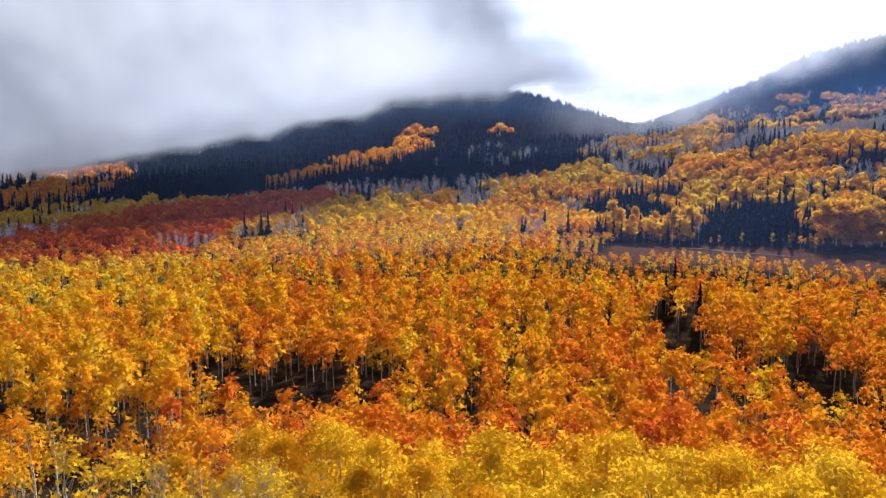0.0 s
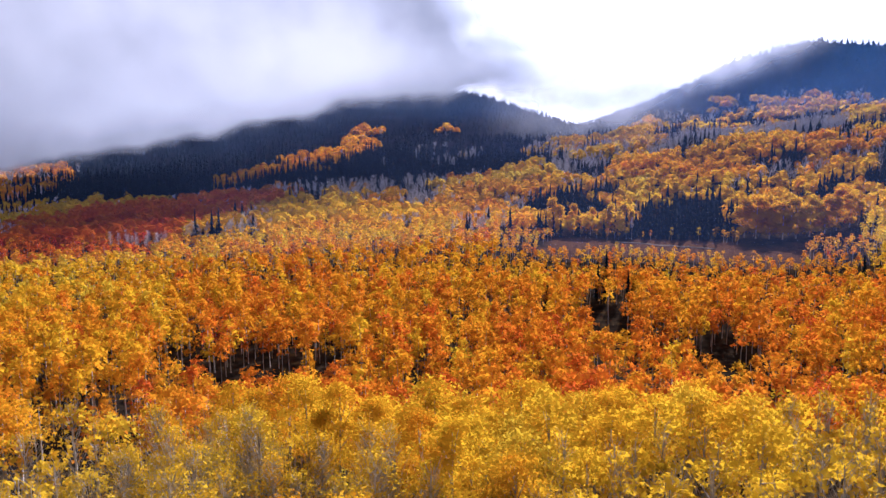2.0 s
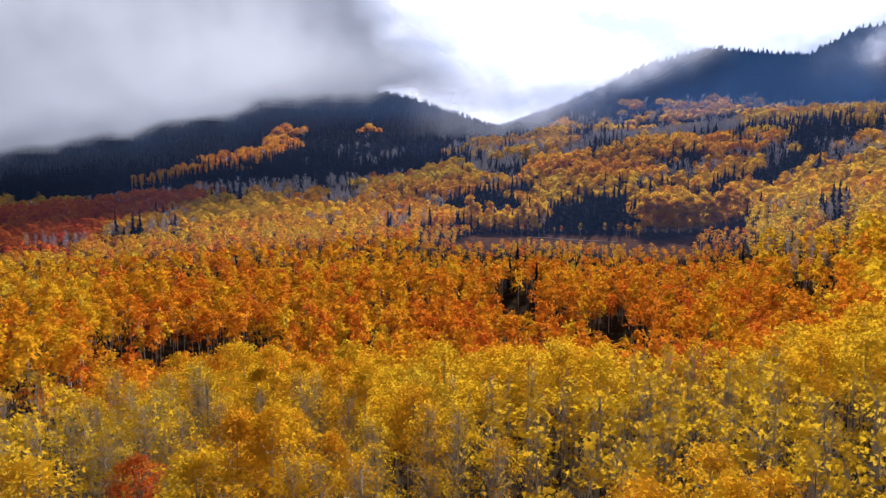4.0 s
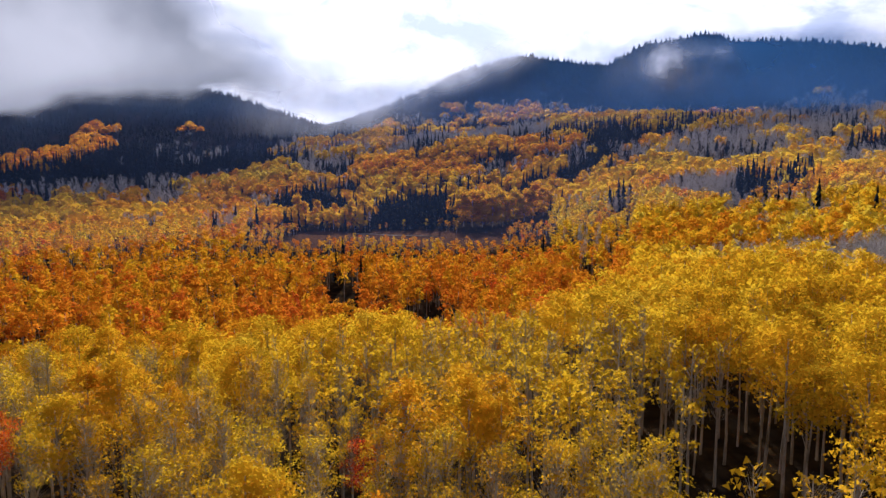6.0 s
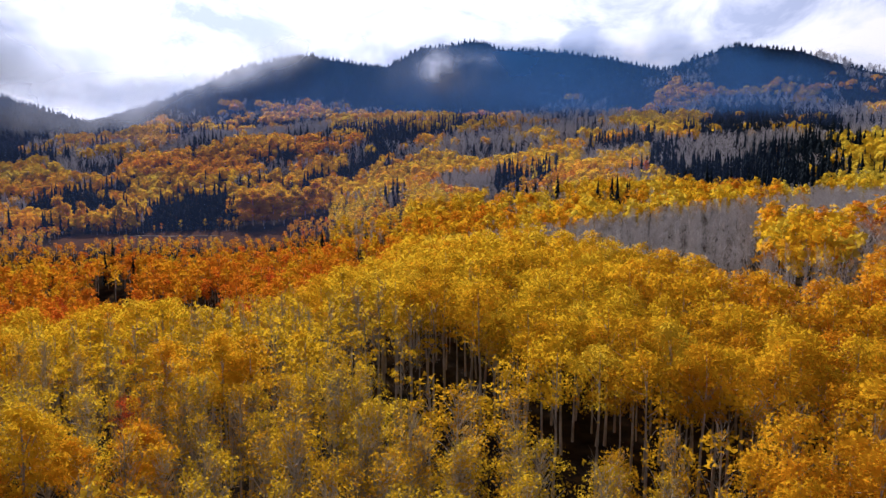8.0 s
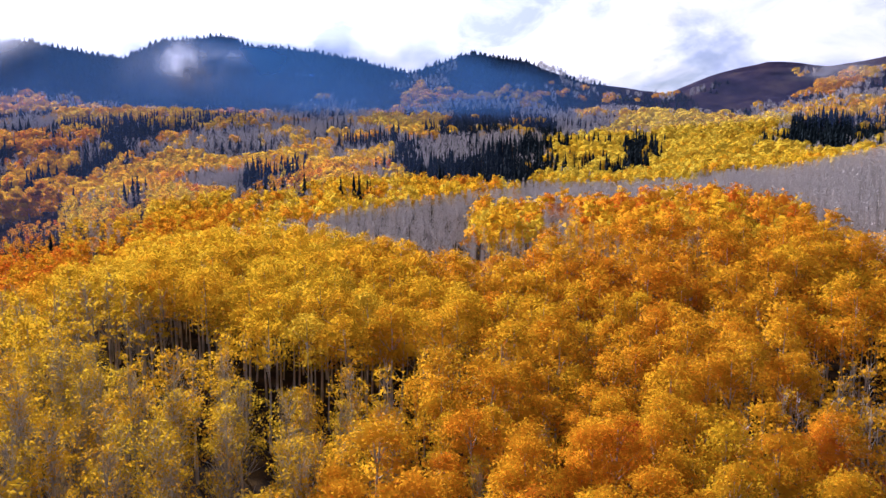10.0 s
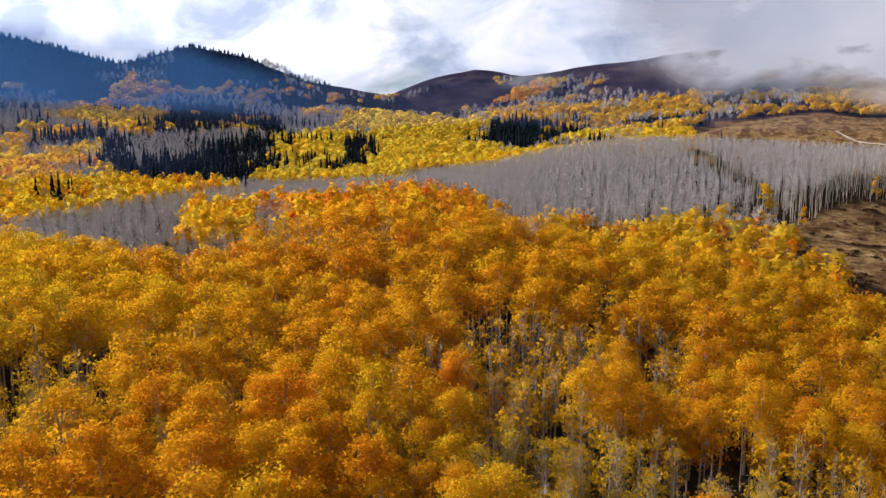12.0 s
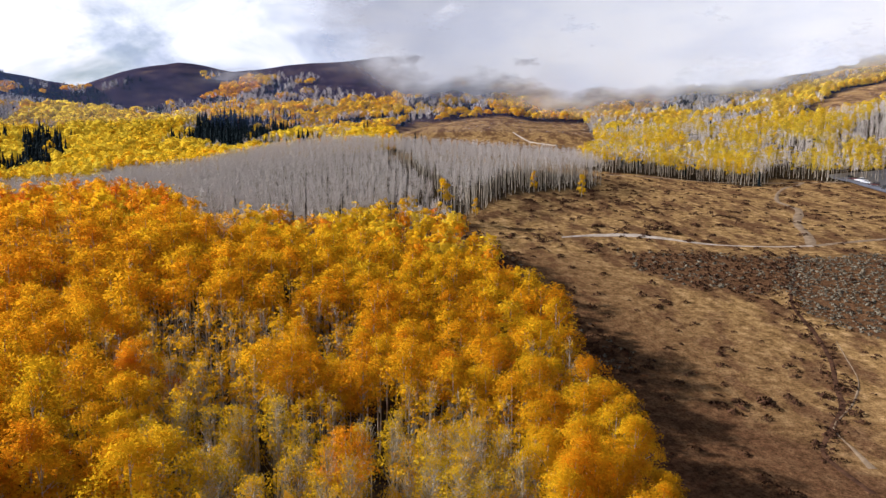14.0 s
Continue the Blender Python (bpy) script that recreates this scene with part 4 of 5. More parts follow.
def meadow_hill():
    """The wooded slope across the meadow, near enough to show its trunks."""
    x, y, rng = sites(3.9, 340, 545, 105, 146, 14)
    leaf, bare, fir, hue, bald = growth(x, y)
    keep = ~bald
    x, y, leaf, bare, fir, hue = (v[keep] for v in (x, y, leaf, bare, fir, hue))
    kind = choose(rng, leaf, bare, fir, x, y, 13.0)
    k = kind == 0
    planted("hill_aspen_stand", "aspens in thin yellow leaf across the meadow", "trees", x[k], y[k], rng, light_aspens(rng, 95, 0.66), [BARK, LEAVES], hue[k] + rng.normal(0, 0.05, k.sum()), (0.8, 1.25))
    k = kind == 1
    bare_stand("hill_bare_stand", x[k], y[k], rng, 12.5, 64, 0.05, 2.3, 0.5)
    k = kind == 2
    spruce_stand("hill_spruce_stand", x[k], y[k], rng, 12, 1.8, 6, 6)


def single_spruce(rng, name):
    top = new(name)
    v, f = spruce_parts(rng, 12.5, 1.7, 13, 11)
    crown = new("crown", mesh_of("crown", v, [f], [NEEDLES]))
    tv, tf = tube([[0, 0, 0], [0.03, 0, 6], [0, 0, 12]], [0.17, 0.11, 0.02], 6)
    for o in (crown, new("trunk", mesh_of("trunk", tv, [tf], [SPRUCE_BARK]))):
        o.parent = top
    return tagged(top, "dark narrow spruce standing among orange aspens", "tree", "single spruces of the valley")


def lone_spruces():
    rng = np.random.default_rng(21)
    spots = ((16, 226, 0.95), (18.5, 228, 1.2), (23, 213, 1.0), (24.5, 214, 0.8), (1, 210, 0.85), (-13, 315, 1.2), (89, 226, 0.9), (60, 205, 0.7), (46, 214, 0.9), (95, 230, 0.6),
             (-60, 190, 0.8), (-35, 236, 0.7), (211, 245, 1.0), (214, 241, 1.2), (207, 249, 0.9), (205, 243, 0.8), (217, 246, 1.05), (150, 32, 0.95),
             (352, 137, 1.2), (347, 131, 1.1), (350, 126, 1.0), (345, 139, 1.25), (354, 131, 0.9), (518, -17, 1.2), (514, -12, 1.1), (512, -20, 1.3), (520, -26, 1.0))
    first = single_spruce(rng, "spruce_tree")
    for n, (x, y, s) in enumerate(spots):
        z = float(ground(np.array([x]), np.array([y]))[0]) - 0.1
        m = pose(x, y, z, 0, 0, 50 * n)
        ob = first if not n else copy_thing(first, m)
        ob.matrix_basis = m
        ob.scale = (s, s, s)


def round_trees():
    """The full-crowned yellow trees at the edge of the valley meadow, and single small ones beside the grove."""
    rng = np.random.default_rng(22)

    def build(radius, height, low, leaves, size, tone, label, group):
        top = new("aspen_tree")
        mid, pts = crown_points(rng, leaves, height, radius, low, 34)
        wv, wf = aspen_wood(rng, height, mid, 6, 8, 0.016)
        lv, lf, ln = cards(rng, pts, size)
        for o in (new("trunk", mesh_of("trunk", wv, [wf], [BARK], smooth=True)), new("crown", mesh_of("crown", lv, [lf], [LEAF_TONES[tone]], smooth=True, normals=ln))):
            o.parent = top
        return tagged(top, label, "tree", group)

    first = build(4.2, 13.5, 0.10, 2600, 0.62, "yellow", "broad full-crowned golden aspen at the meadow's edge", "golden aspens of the meadow's edge")
    for n, (a, d) in enumerate(((13.9, 352), (14.6, 347), (15.4, 344), (16.2, 343), (17.0, 343), (17.8, 346), (18.7, 350), (14.5, 357), (15.5, 355), (16.6, 354), (17.9, 357), (19.4, 356),
                                (20.2, 364), (1.0, 356), (2.4, 360), (3.6, 358), (4.9, 361), (6.0, 358))):
        x, y = place(a, d)
        m = pose(x, y, float(ground(np.array([x]), np.array([y]))[0]) - 0.1, 0, 0, 77 * n)
        ob = first if not n else copy_thing(first, m)
        ob.matrix_basis = m
        s = (1.15 if n < 13 else 0.8) + 0.4 * float(hashed(n, 3, 1))
        ob.scale = (s, s, s * (0.85 if n < 13 else 1.1))
    small = build(1.6, 8.0, 0.10, 500, 0.42, "pale", "small greenish-yellow aspen beside the bare grove", "small aspens beside the grove")
    for n, (x, y, s) in enumerate(((255, -100, 0.95), (247, -117, 1.1), (196, -62, 1.7), (189, -50, 1.0), (207, -73, 0.7))):
        m = pose(x, y, float(ground(np.array([x]), np.array([y]))[0]) - 0.1, 0, 0, 77 * n)
        ob = small if not n else copy_thing(small, m)
        ob.matrix_basis = m
        ob.scale = (s, s, s)


near_stand()
mid_woods()
far_woods()
meadow_hill()
lone_spruces()
round_trees()

# ---- low cloud and mist ----
def cloud_material(name, tint, size, soft, contrast, through_light=0.5, dark=None):
    """Thin, lit vapour: density comes from the mesh and is broken up by noise."""
    m, t, out = material(name)
    n1 = world_noise(t, 1.0 / size, 7, 0.58)
    body = maths(t, "MULTIPLY_ADD", n1, contrast, -0.5 * contrast)
    alpha = maths(t, "MULTIPLY", maths(t, "ADD", attribute(t, "vapour"), maths(t, "MULTIPLY", body, maths(t, "MULTIPLY", attribute(t, "vapour"), 2.0))), soft, clamp=True)
    shape = t.nodes.new("ShaderNodeMixShader")
    shape.inputs[0].default_value = through_light
    face, back, clear, mix = (t.nodes.new(k) for k in ("ShaderNodeBsdfDiffuse", "ShaderNodeBsdfTranslucent", "ShaderNodeBsdfTransparent", "ShaderNodeMixShader"))
    face.inputs[0].default_value = back.inputs[0].default_value = (*tint, 1)
    if dark:
        shade = ramp(t, world_noise(t, 0.6 / size, 5, 0.5), [(0.36, dark), (0.62, tint)])
        link(t, shade, face.inputs[0])
        link(t, shade, back.inputs[0])
    link(t, face.outputs[0], shape.inputs[1])
    link(t, back.outputs[0], shape.inputs[2])
    link(t, alpha, mix.inputs[0])
    link(t, clear.outputs[0], mix.inputs[1])
    link(t, shape.outputs[0], mix.inputs[2])
    link(t, mix.outputs[0], out.inputs[0])
    return m


def bell(v, mid, half):
    return np.exp(-((v - mid) / half) ** 2)


def ease(v, a, b):
    u = np.clip((v - a) / (b - a), 0, 1)
    return u * u * (3 - 2 * u)


def cloud(name, label, span, rise, depth, density, mat, layers=3, gap=28.0, lean=0.0):
    """Billowing sheets of vapour, one behind the other, between two bearings and two angles of height."""
    a = np.arange(span[0], span[1] + 0.01, 0.7)
    e = np.arange(rise[0], rise[1] + 0.01, 0.5)
    aa, ee = np.meshgrid(a, e)
    verts, quads, dens = [], [], []
    for n in range(layers):
        x, y = place(aa.ravel(), 1.0)
        bulge = 8 * rough(aa.ravel() * 9, ee.ravel() * 9 + 40 * n, 60, 90 + n)
        dist = depth + gap * n + bulge + lean * (ee.ravel() - rise[0])
        wx, wy = place(aa.ravel(), dist)
        verts.append(np.column_stack([wx, wy, EYE + dist * np.tan(np.radians(ee.ravel()))]))
        dens.append((1.0 if n == layers - 1 else 0.15) * density(aa.ravel() + 1.6 * rough(aa.ravel() * 9, ee.ravel() * 9, 25, 50 + n), ee.ravel() + 1.3 * rough(aa.ravel() * 9, ee.ravel() * 9, 22, 60 + n)))
        i, j = np.meshgrid(np.arange(len(e) - 1), np.arange(len(a) - 1), indexing="ij")
        k, base = len(a), n * aa.size
        quads.append(np.stack([i * k + j, i * k + j + 1, (i + 1) * k + j + 1, (i + 1) * k + j], -1).reshape(-1, 4) + base)
    me = mesh_of(name, np.concatenate(verts), [np.concatenate(quads)], [mat], {"vapour": np.concatenate(dens)}, smooth=True)
    return tagged(new(name, me), label, "cloud", kind="stuff")


def west_bank(a, e):
    start = np.interp(a, (-64, -40, -30, -20, -13, -4, 4, 10), (-2.6, -1.8, 0.4, 2.3, 3.9, 4.7, 3.4, 4.6))
    full = np.interp(a, (-64, -40, -30, -20, -13, -4, 4, 10), (-0.4, 0.3, 1.7, 3.7, 5.4, 6.5, 5.7, 8.6))
    side = 7.0 - (e - 4.0) * 1.15
    return ease(e, start, full) * (1 - ease(a, side - 13, side + 4)) * (1 - ease(e, 22, 27))


def cloud_foot_shade(a, e):
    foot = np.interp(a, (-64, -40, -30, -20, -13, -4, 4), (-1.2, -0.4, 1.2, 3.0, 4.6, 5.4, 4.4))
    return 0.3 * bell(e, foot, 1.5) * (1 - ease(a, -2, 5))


def saddle_mist(a, e):
    return 0.45 * bell(a, 3.5, 4.2) * bell(e, 4.4, 1.9) + 0.4 * ease(a, 4, 8) * (1 - ease(a, 17, 21)) * bell(e, np.interp(a, (4, 19), (4.2, 8.6)), 1.1)


def peak_shreds(a, e):
    return 1.0 * bell(a, 29.3, 1.1) * bell(e, 7.4, 0.9) + 0.6 * bell(a, 32.6, 1.1) * bell(e, 8.0, 0.5) + 0.20 * bell(a, 29.5, 3.2) * bell(e, 6.8, 1.4) + 0.25 * bell(a, 24.5, 3.0) * bell(e, 9.4, 1.0)


def east_bank(a, e):
    start = np.interp(a, (80, 88, 92, 96, 100, 104, 108, 116, 124, 134, 142), (8.5, 6.2, 4.6, 5.0, 4.6, 3.2, 3.4, 4.4, 5.2, 7.0, 8.0))
    return ease(e, start - 0.6, start + 3.8) * ease(a, 80, 97 - 0.3 * e) * (1 - ease(e, 22, 27)) + 0.45 * bell(a, 78.5, 1.6) * bell(e, 6.1, 0.5)


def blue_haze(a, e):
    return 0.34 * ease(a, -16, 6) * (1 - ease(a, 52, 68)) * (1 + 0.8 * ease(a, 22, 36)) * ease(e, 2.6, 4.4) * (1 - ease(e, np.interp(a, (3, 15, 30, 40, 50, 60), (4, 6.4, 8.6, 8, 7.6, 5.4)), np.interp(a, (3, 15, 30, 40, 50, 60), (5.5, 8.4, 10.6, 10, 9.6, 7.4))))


BANK = cloud_material("cloud_grey", (0.46, 0.49, 0.525), 120, 1.4, 0.6, 0.75, (0.22, 0.245, 0.28))
# Slate-dark sheet: the shade at the cloud's base, put into colour.
GLOOM = cloud_material("cloud_base_shade", (0.05, 0.08, 0.13), 90, 1.2, 0.8, 0.6)
MIST = cloud_material("cloud_white", (0.95, 0.98, 1.0), 70, 1.5, 1.5, 0.5, (0.82, 0.87, 0.95))
SHRED = cloud_material("mist_white", (0.95, 0.96, 0.98), 30, 1.0, 2.0, 0.5)
# Blue tint on a sheet imitates distance haze before the mountain.
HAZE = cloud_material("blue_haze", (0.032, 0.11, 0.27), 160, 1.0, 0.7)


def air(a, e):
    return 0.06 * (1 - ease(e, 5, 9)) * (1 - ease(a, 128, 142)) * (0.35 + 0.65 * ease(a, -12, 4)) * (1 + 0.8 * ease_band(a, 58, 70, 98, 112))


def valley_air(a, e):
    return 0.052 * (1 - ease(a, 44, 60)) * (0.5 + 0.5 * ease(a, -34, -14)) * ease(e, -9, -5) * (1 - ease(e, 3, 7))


# Faint blue sheets imitate aerial haze over foothills and valley.
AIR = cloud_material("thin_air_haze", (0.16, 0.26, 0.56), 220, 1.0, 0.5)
cloud("cloud_bank", "heavy grey cloud lying on the wooded mountain", (-64, 12), (-2.6, 27), 650, west_bank, BANK, 1)
cloud("cloud_bank", "dark slate sheet for the shade under the cloud on the ridge", (-64, 8), (-4, 10), 640, cloud_foot_shade, GLOOM, 1)
cloud("cloud_bank", "white cloud spilling over the eastern hill", (74, 146), (2.5, 27), 610, east_bank, MIST, 1, 20.0, 32.0)
cloud("mist_shred", "bright mist rising from the saddle", (-6, 24), (1.5, 12), 720, saddle_mist, MIST, 1)
cloud("mist_shred", "shreds of white mist before the peak", (18, 38), (4.5, 12), 700, peak_shreds, SHRED, 1)
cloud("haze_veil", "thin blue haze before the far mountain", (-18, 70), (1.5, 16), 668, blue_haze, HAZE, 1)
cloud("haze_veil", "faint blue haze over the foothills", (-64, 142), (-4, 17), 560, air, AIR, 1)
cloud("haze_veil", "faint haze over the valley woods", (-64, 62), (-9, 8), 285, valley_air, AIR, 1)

# ---- paths, brush and the car park ----
def ribbon(name, label, points, width, mat, lift=0.16, ragged=0.35):
    """A draped strip of ground with uneven edges."""
    line = smooth_line(points)
    way = np.gradient(line, axis=0)
    way /= np.linalg.norm(way, axis=1)[:, None]
    side = np.stack([-way[:, 1], way[:, 0]], 1)
    wide = np.interp(np.linspace(0, 1, len(line)), np.linspace(0, 1, len(width)), width)
    rows = []
    for k, s in enumerate((-0.5, -0.18, 0.18, 0.5)):
        jag = 1 + ragged * 2 * rough(line[:, 0] * 3 + 31 * k, line[:, 1] * 3, 9, 95 + k)
        xy = line + side * (wide * s * jag)[:, None]
        rows.append(np.column_stack([xy, ground(xy[:, 0], xy[:, 1]) + (lift if abs(s) < 0.3 else 0.02)]))
    v = np.stack(rows, 1).reshape(-1, 3)
    i, j = np.meshgrid(np.arange(len(line) - 1), np.arange(3), indexing="ij")
    q = np.stack([i * 4 + j, i * 4 + j + 1, (i + 1) * 4 + j + 1, (i + 1) * 4 + j], -1).reshape(-1, 4)
    return tagged(new(name, mesh_of(name, v, [q[:, ::-1]], [mat], smooth=True)), label, "path", kind="structure")


ribbon("path_1", "pale dirt path across the meadow", ((184, -96), (188, -106), (190, -116), (188, -126), (182, -137), (180, -151), (182, -170)), (0.8, 2.6, 4.2, 2.6, 1.0, 0.8, 1.6), DIRT)
ribbon("path_2", "trodden track climbing the meadow", ((182, -170), (195, -176), (212, -182), (235, -195), (256, -198), (284, -215), (309, -238)), (3, 2.5, 3, 2.2, 1.4, 1.4, 2), TRACK)
ribbon("path_3", "faint track along the meadow", ((182, -170), (186, -183), (190, -200), (190, -225)), (2, 1.6, 1.6), TRACK)
ribbon("path_4", "track at the foot of the wooded hill", ((322, -146), (320, -172), (318, -198), (311, -236), (307, -256)), (2.5, 2.5, 3, 3), TRACK)
ribbon("path_5", "pale path in the upper meadow", ((548, -134), (520, -140), (498, -142), (482, -146), (466, -152)), (2, 3, 2.5), DIRT, 0.5)
ribbon("path_6", "sandy bank along the creek bed", ((112, -135), (104, -132), (94, -128), (86, -122), (83, -119), (78, -114), (72, -113), (66, -112)), (0.1, 0.25, 0.15, 0.4, 0.3, 0.3, 1.2), TRACK, 0.08)
ribbon("creek_bed", "dark brushy creek bed winding through the meadow", ((176, -160), (157, -151), (134, -138), (116, -133), (104, -129), (92, -123), (84, -119), (76, -112), (70, -108), (60, -108)), (0.4, 0.7, 0.9, 0.6, 1.0, 0.8, 0.9, 0.8, 1), SCRUB, 0.06)
ribbon("path_7", "pale track over the valley meadow", ((31, 318), (42, 312), (54, 304), (66, 296)), (1.5, 1.8, 1.4), TRACK, 0.4)


def lot():
    """The paved car park, draped on the slope."""
    g = np.linspace(0, 1, 9)
    corner = np.array([(330, -262), (263, -252), (250, -306), (322, -312)], float)
    u, v = np.meshgrid(g, g)
    xy = (corner[0] * ((1 - u) * (1 - v))[..., None] + corner[1] * (u * (1 - v))[..., None] + corner[2] * (u * v)[..., None] + corner[3] * ((1 - u) * v)[..., None]).reshape(-1, 2)
    z = ground(xy[:, 0], xy[:, 1]) + 0.55
    i, j = np.meshgrid(np.arange(8), np.arange(8), indexing="ij")
    q = np.stack([i * 9 + j, i * 9 + j + 1, (i + 1) * 9 + j + 1, (i + 1) * 9 + j], -1).reshape(-1, 4)
    me = mesh_of("pavement", np.column_stack([xy, z]), [q], [ASPHALT])
    ob = tagged(new("pavement", me), "blue-grey paved car park at the meadow's edge", "car park", kind="structure")
    m = ob.modifiers.new("thick", "SOLIDIFY")
    m.thickness, m.offset = 0.6, 0
    return ob


def part(name, bm, mat, parent, label=""):
    me = bpy.data.meshes.new(name)
    bm.to_mesh(me)
    bm.free()
    me.materials.append(mat)
    ob = new(name, me)
    ob.parent = parent
    return tagged(ob, label)


def paint(name, colour, roughness=0.3):
    m, t, out = material(name)
    s = t.nodes.new("ShaderNodeBsdfPrincipled")
    dust = ramp(t, world_noise(t, 3.0, 4), [(0.4, colour), (0.8, tuple(0.85 * c + 0.03 for c in colour))])
    link(t, dust, s.inputs["Base Color"])
    s.inputs["Roughness"].default_value = roughness
    s.inputs["Coat Weight"].default_value = 0.4
    link(t, s.outputs[0], out.inputs[0])
    return m


GLASS = paint("dark_car_glass", (0.02, 0.025, 0.03), 0.08)
RUBBER = paint("tyre_rubber", (0.02, 0.02, 0.02), 0.85)
RIM = paint("alloy_rim", (0.45, 0.45, 0.46), 0.35)


def profile(points, half):
    """A side outline, extruded to a width and bevelled."""
    bm = bmesh.new()
    left = [bm.verts.new((x, -half, z)) for x, z in points]
    right = [bm.verts.new((x, half, z)) for x, z in points]
    bm.faces.new(left[::-1])
    bm.faces.new(right)
    for n in range(len(points)):
        k = (n + 1) % len(points)
        bm.faces.new((left[n], left[k], right[k], right[n]))
    bmesh.ops.bevel(bm, geom=bm.edges[:], offset=0.07, segments=2, affect="EDGES")
    bmesh.ops.recalc_face_normals(bm, faces=bm.faces)
    return bm


def wheel(radius, width, sides=14):
    bm = bmesh.new()
    bmesh.ops.create_cone(bm, cap_ends=True, segments=sides, radius1=radius, radius2=radius, depth=width, matrix=Matrix.Rotation(math.pi / 2, 4, "X"))
    return bm


def parked_car(colour_name, colour, label, tall):
    car = tagged(new("parked_car"), label, "car", "cars parked beside the meadow")
    top = 1.75 if tall else 1.45
    body = part("body", profile([(-2.2, 0.35), (2.2, 0.35), (2.25, 0.75), (1.3, 0.95), (-2.15, 1.0), (-2.25, 0.6)], 0.88), paint(colour_name, colour), car)
    part("cabin", profile([(-2.05 if tall else -1.6, 0.95), (0.95, 0.92), (0.35, top), (-1.85 if tall else -1.1, top)], 0.78), GLASS, car, "dark glazed cabin")
    part("roof", profile([(-1.8 if tall else -1.05, top - 0.06), (0.3, top - 0.06), (0.25, top + 0.06), (-1.75 if tall else -1.0, top + 0.06)], 0.74), body.data.materials[0], car)
    for x in (-1.35, 1.35):
        for y in (-0.8, 0.8):
            w = part("wheel", wheel(0.33, 0.22), RUBBER, car)
            w.location = (x, y, 0.33)
            r = part("rim", wheel(0.2, 0.25, 10), RIM, w)
    for y in (-0.6, 0.6):
        bm = bmesh.new()
        bmesh.ops.create_cube(bm, size=1, matrix=Matrix.Translation((2.2, y, 0.72)) @ Matrix.Diagonal((0.1, 0.36, 0.14, 1)))
        part("headlight", bm, RIM, car)
    return car


def set_down(ob, x, y, turn, lift=0.0):
    """Stands a car on the slope of the car park."""
    h = lambda px, py: float(ground(np.array([px]), np.array([py]))[0])
    n = Vector((h(x - 1, y) - h(x + 1, y), h(x, y - 1) - h(x, y + 1), 2)).normalized()
    ahead = Vector((math.cos(turn), math.sin(turn), 0))
    ahead = (ahead - n * ahead.dot(n)).normalized()
    side = n.cross(ahead)
    m = Matrix((ahead, side, n)).transposed().to_4x4()
    ob.matrix_basis = Matrix.Translation((x, y, h(x, y) + lift)) @ m


lot()
CARS = (("dark_paint", (0.02, 0.022, 0.025), "dark grey parked estate car", True, 0.02), ("maroon_paint", (0.09, 0.012, 0.015), "dark red parked saloon car", False, 0.13),
        ("white_paint", (0.8, 0.8, 0.8), "white van parked on asphalt", True, 0.25), ("silver_paint", (0.62, 0.64, 0.66), "silver car parked on asphalt", False, 0.37),
        ("maroon_dark_paint", (0.06, 0.012, 0.012), "dark maroon parked car", True, 0.54), ("black_paint", (0.012, 0.012, 0.014), "black car parked on asphalt", True, 0.74),
        ("navy_paint", (0.015, 0.02, 0.045), "dark blue parked car", False, 0.90))
for colour_name, colour, label, tall, along in CARS:
    set_down(parked_car(colour_name, colour, label, tall), 316 - 50 * along, -264.5 + 9 * along, radians(8 + 40 * (along * 7 % 1)), 0.86)


def bush(rng, n, wide, high, size):
    t, r = rng.uniform(0, 2 * np.pi, n), np.sqrt(rng.uniform(0, 1, n)) * wide
    z = high * (1 - (r / wide) ** 2) * rng.uniform(0.35, 1.0, n) + 0.08
    return cards(rng, np.column_stack([np.cos(t) * r, np.sin(t) * r * 0.75, z]), size, 0.5)


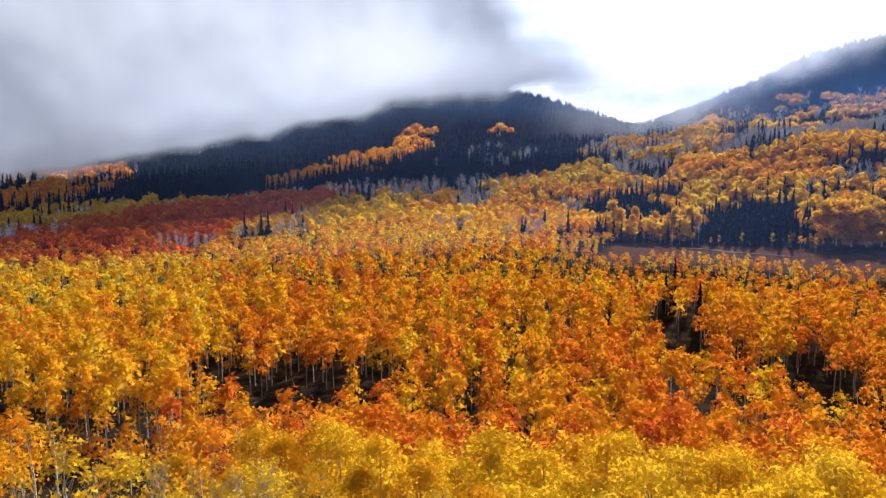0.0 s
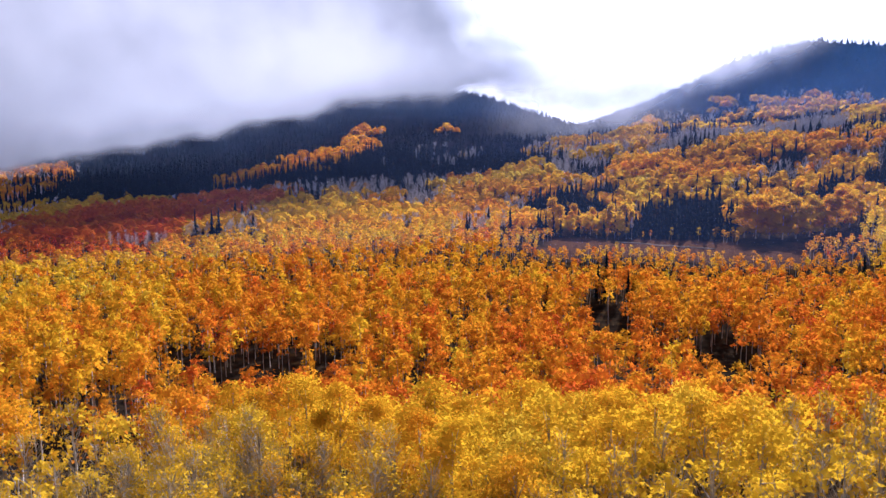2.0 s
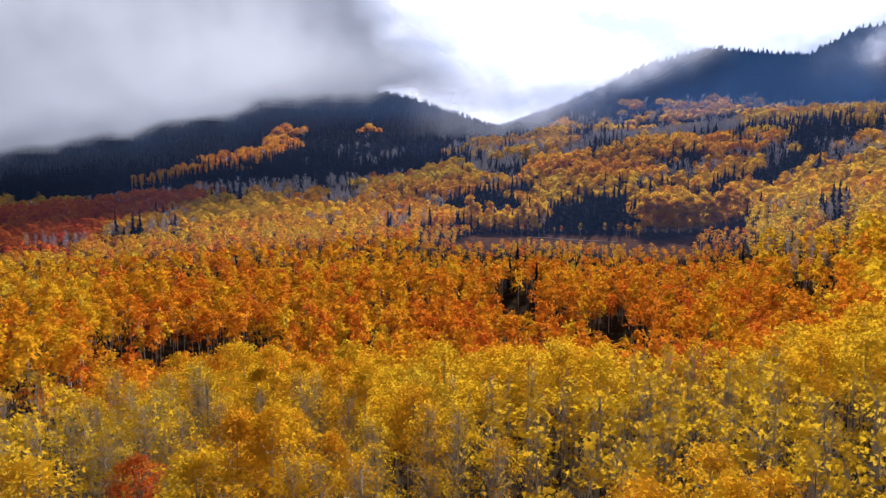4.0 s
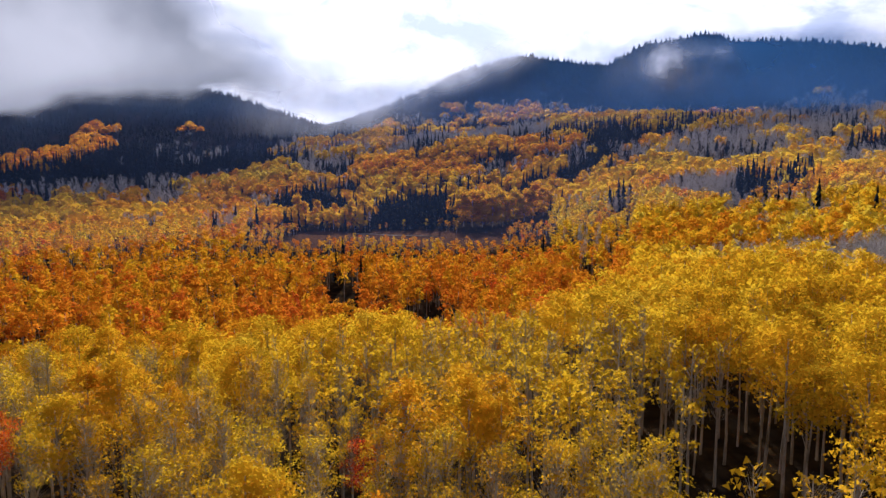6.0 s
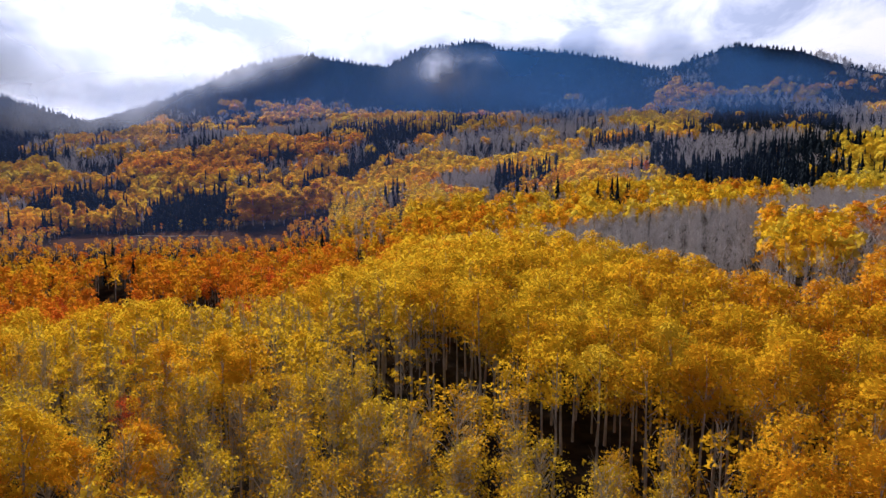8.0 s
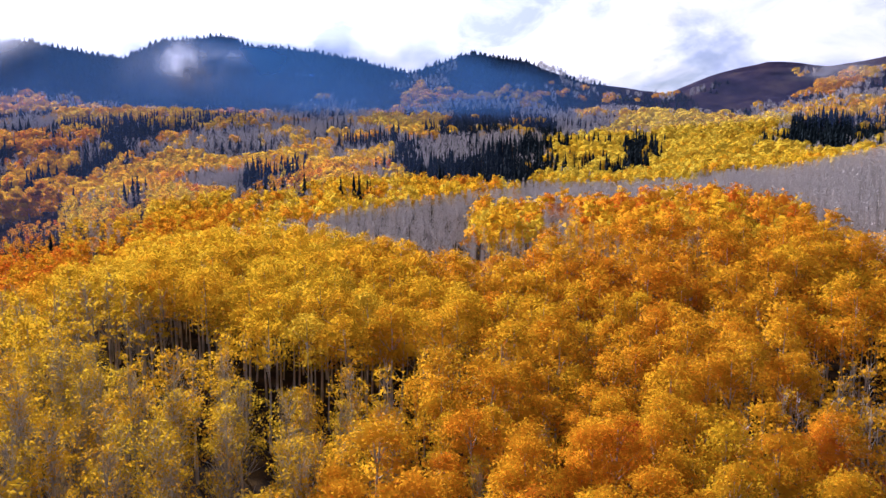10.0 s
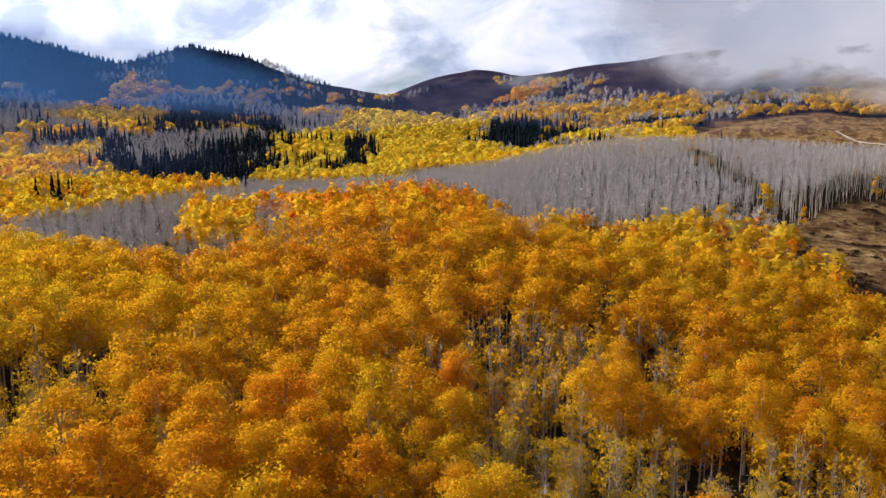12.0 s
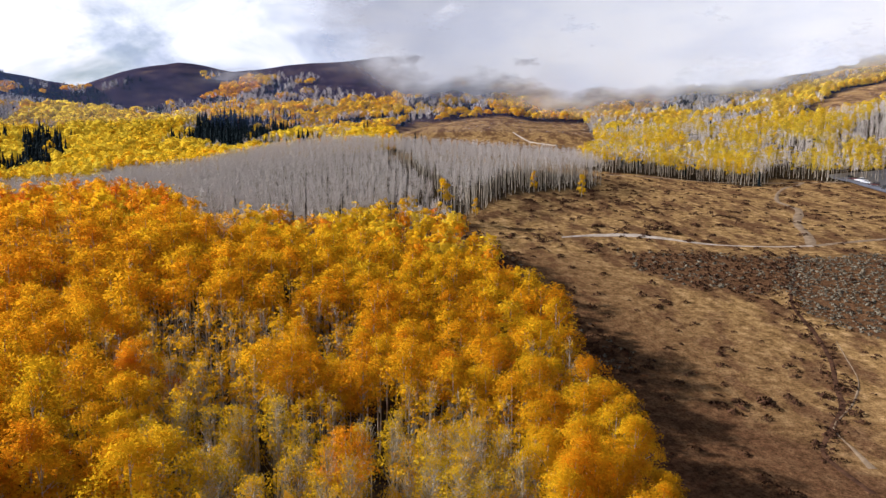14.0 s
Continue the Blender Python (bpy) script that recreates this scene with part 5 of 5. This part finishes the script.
def brush():
    rng = np.random.default_rng(12)
    x, y = rng.uniform(35, 340, 26000), rng.uniform(-300, -50, 26000)
    turf, _ = openness(x, y)
    a, d = polar(x, y)
    k = (turf > 0.5) & ~in_polygon(x, y, ((255, -245), (335, -255), (330, -318), (245, -312)))
    x, y = x[k], y[k]
    share = sage_and_edge_shade(x, y)
    clump = 0.45 * rough(x, y, 30, 46) + rough(x, y, 4, 47)
    grey = in_polygon(x, y, SAGE_FLAT)
    k = (((share < 0.8) | (np.hypot(x - 60, y + 95) < 45)) & (clump > 0.24)) | (rng.uniform(0, 1, len(x)) < 0.045 + 0.06 * (rough(x, y, 34, 49) > 0.08))
    planted("meadow_scrub", "low dark red-brown scrub dotted over dry grass", "shrubs", x[k], y[k], rng, [[bush(rng, 34, 1.0, 0.45, 0.26)] for n in range(4)], [SCRUB], size=(0.5, 1.6), slots=(0,), sink=0.05)
    gx, gy, rng = sites(1.35, 90, 260, 105, 150, 13)
    k = (sage_and_edge_shade(gx, gy) > 0.8) & (gx > 100) & (rng.uniform(0, 1, len(gx)) < 0.75)
    gx, gy = gx[k], gy[k]
    s = in_polygon(gx, gy, SAGE_FLAT) | (rng.uniform(0, 1, len(gx)) < 0.3)
    planted("sagebrush", "grey-green sagebrush covering the meadow flat", "shrubs", gx[s], gy[s], rng, [[bush(rng, 14, 0.7, 0.4, 0.34)] for n in range(4)], [SAGE], size=(0.6, 1.2), slots=(0,), sink=0.05)
    planted("red_brush", "red-brown brush beside the path", "shrubs", gx[~s], gy[~s], rng, [[bush(rng, 14, 0.7, 0.4, 0.34)] for n in range(4)], [SCRUB], size=(0.6, 1.3), slots=(0,), sink=0.05)
    line = smooth_line(((176, -160), (157, -151), (134, -138), (116, -133), (104, -129), (92, -123), (84, -119), (76, -112), (70, -108)), 1.0)
    cx, cy = np.repeat(line[:, 0], 3) + rng.normal(0, 1.3, 3 * len(line)), np.repeat(line[:, 1], 3) + rng.normal(0, 1.3, 3 * len(line))
    planted("creek_scrub", "dark scrub crowding the creek bed", "shrubs", cx, cy, rng, [[bush(rng, 20, 0.7, 0.5, 0.26)] for n in range(4)], [SCRUB], size=(0.4, 0.9), slots=(0,), sink=0.05)


brush()
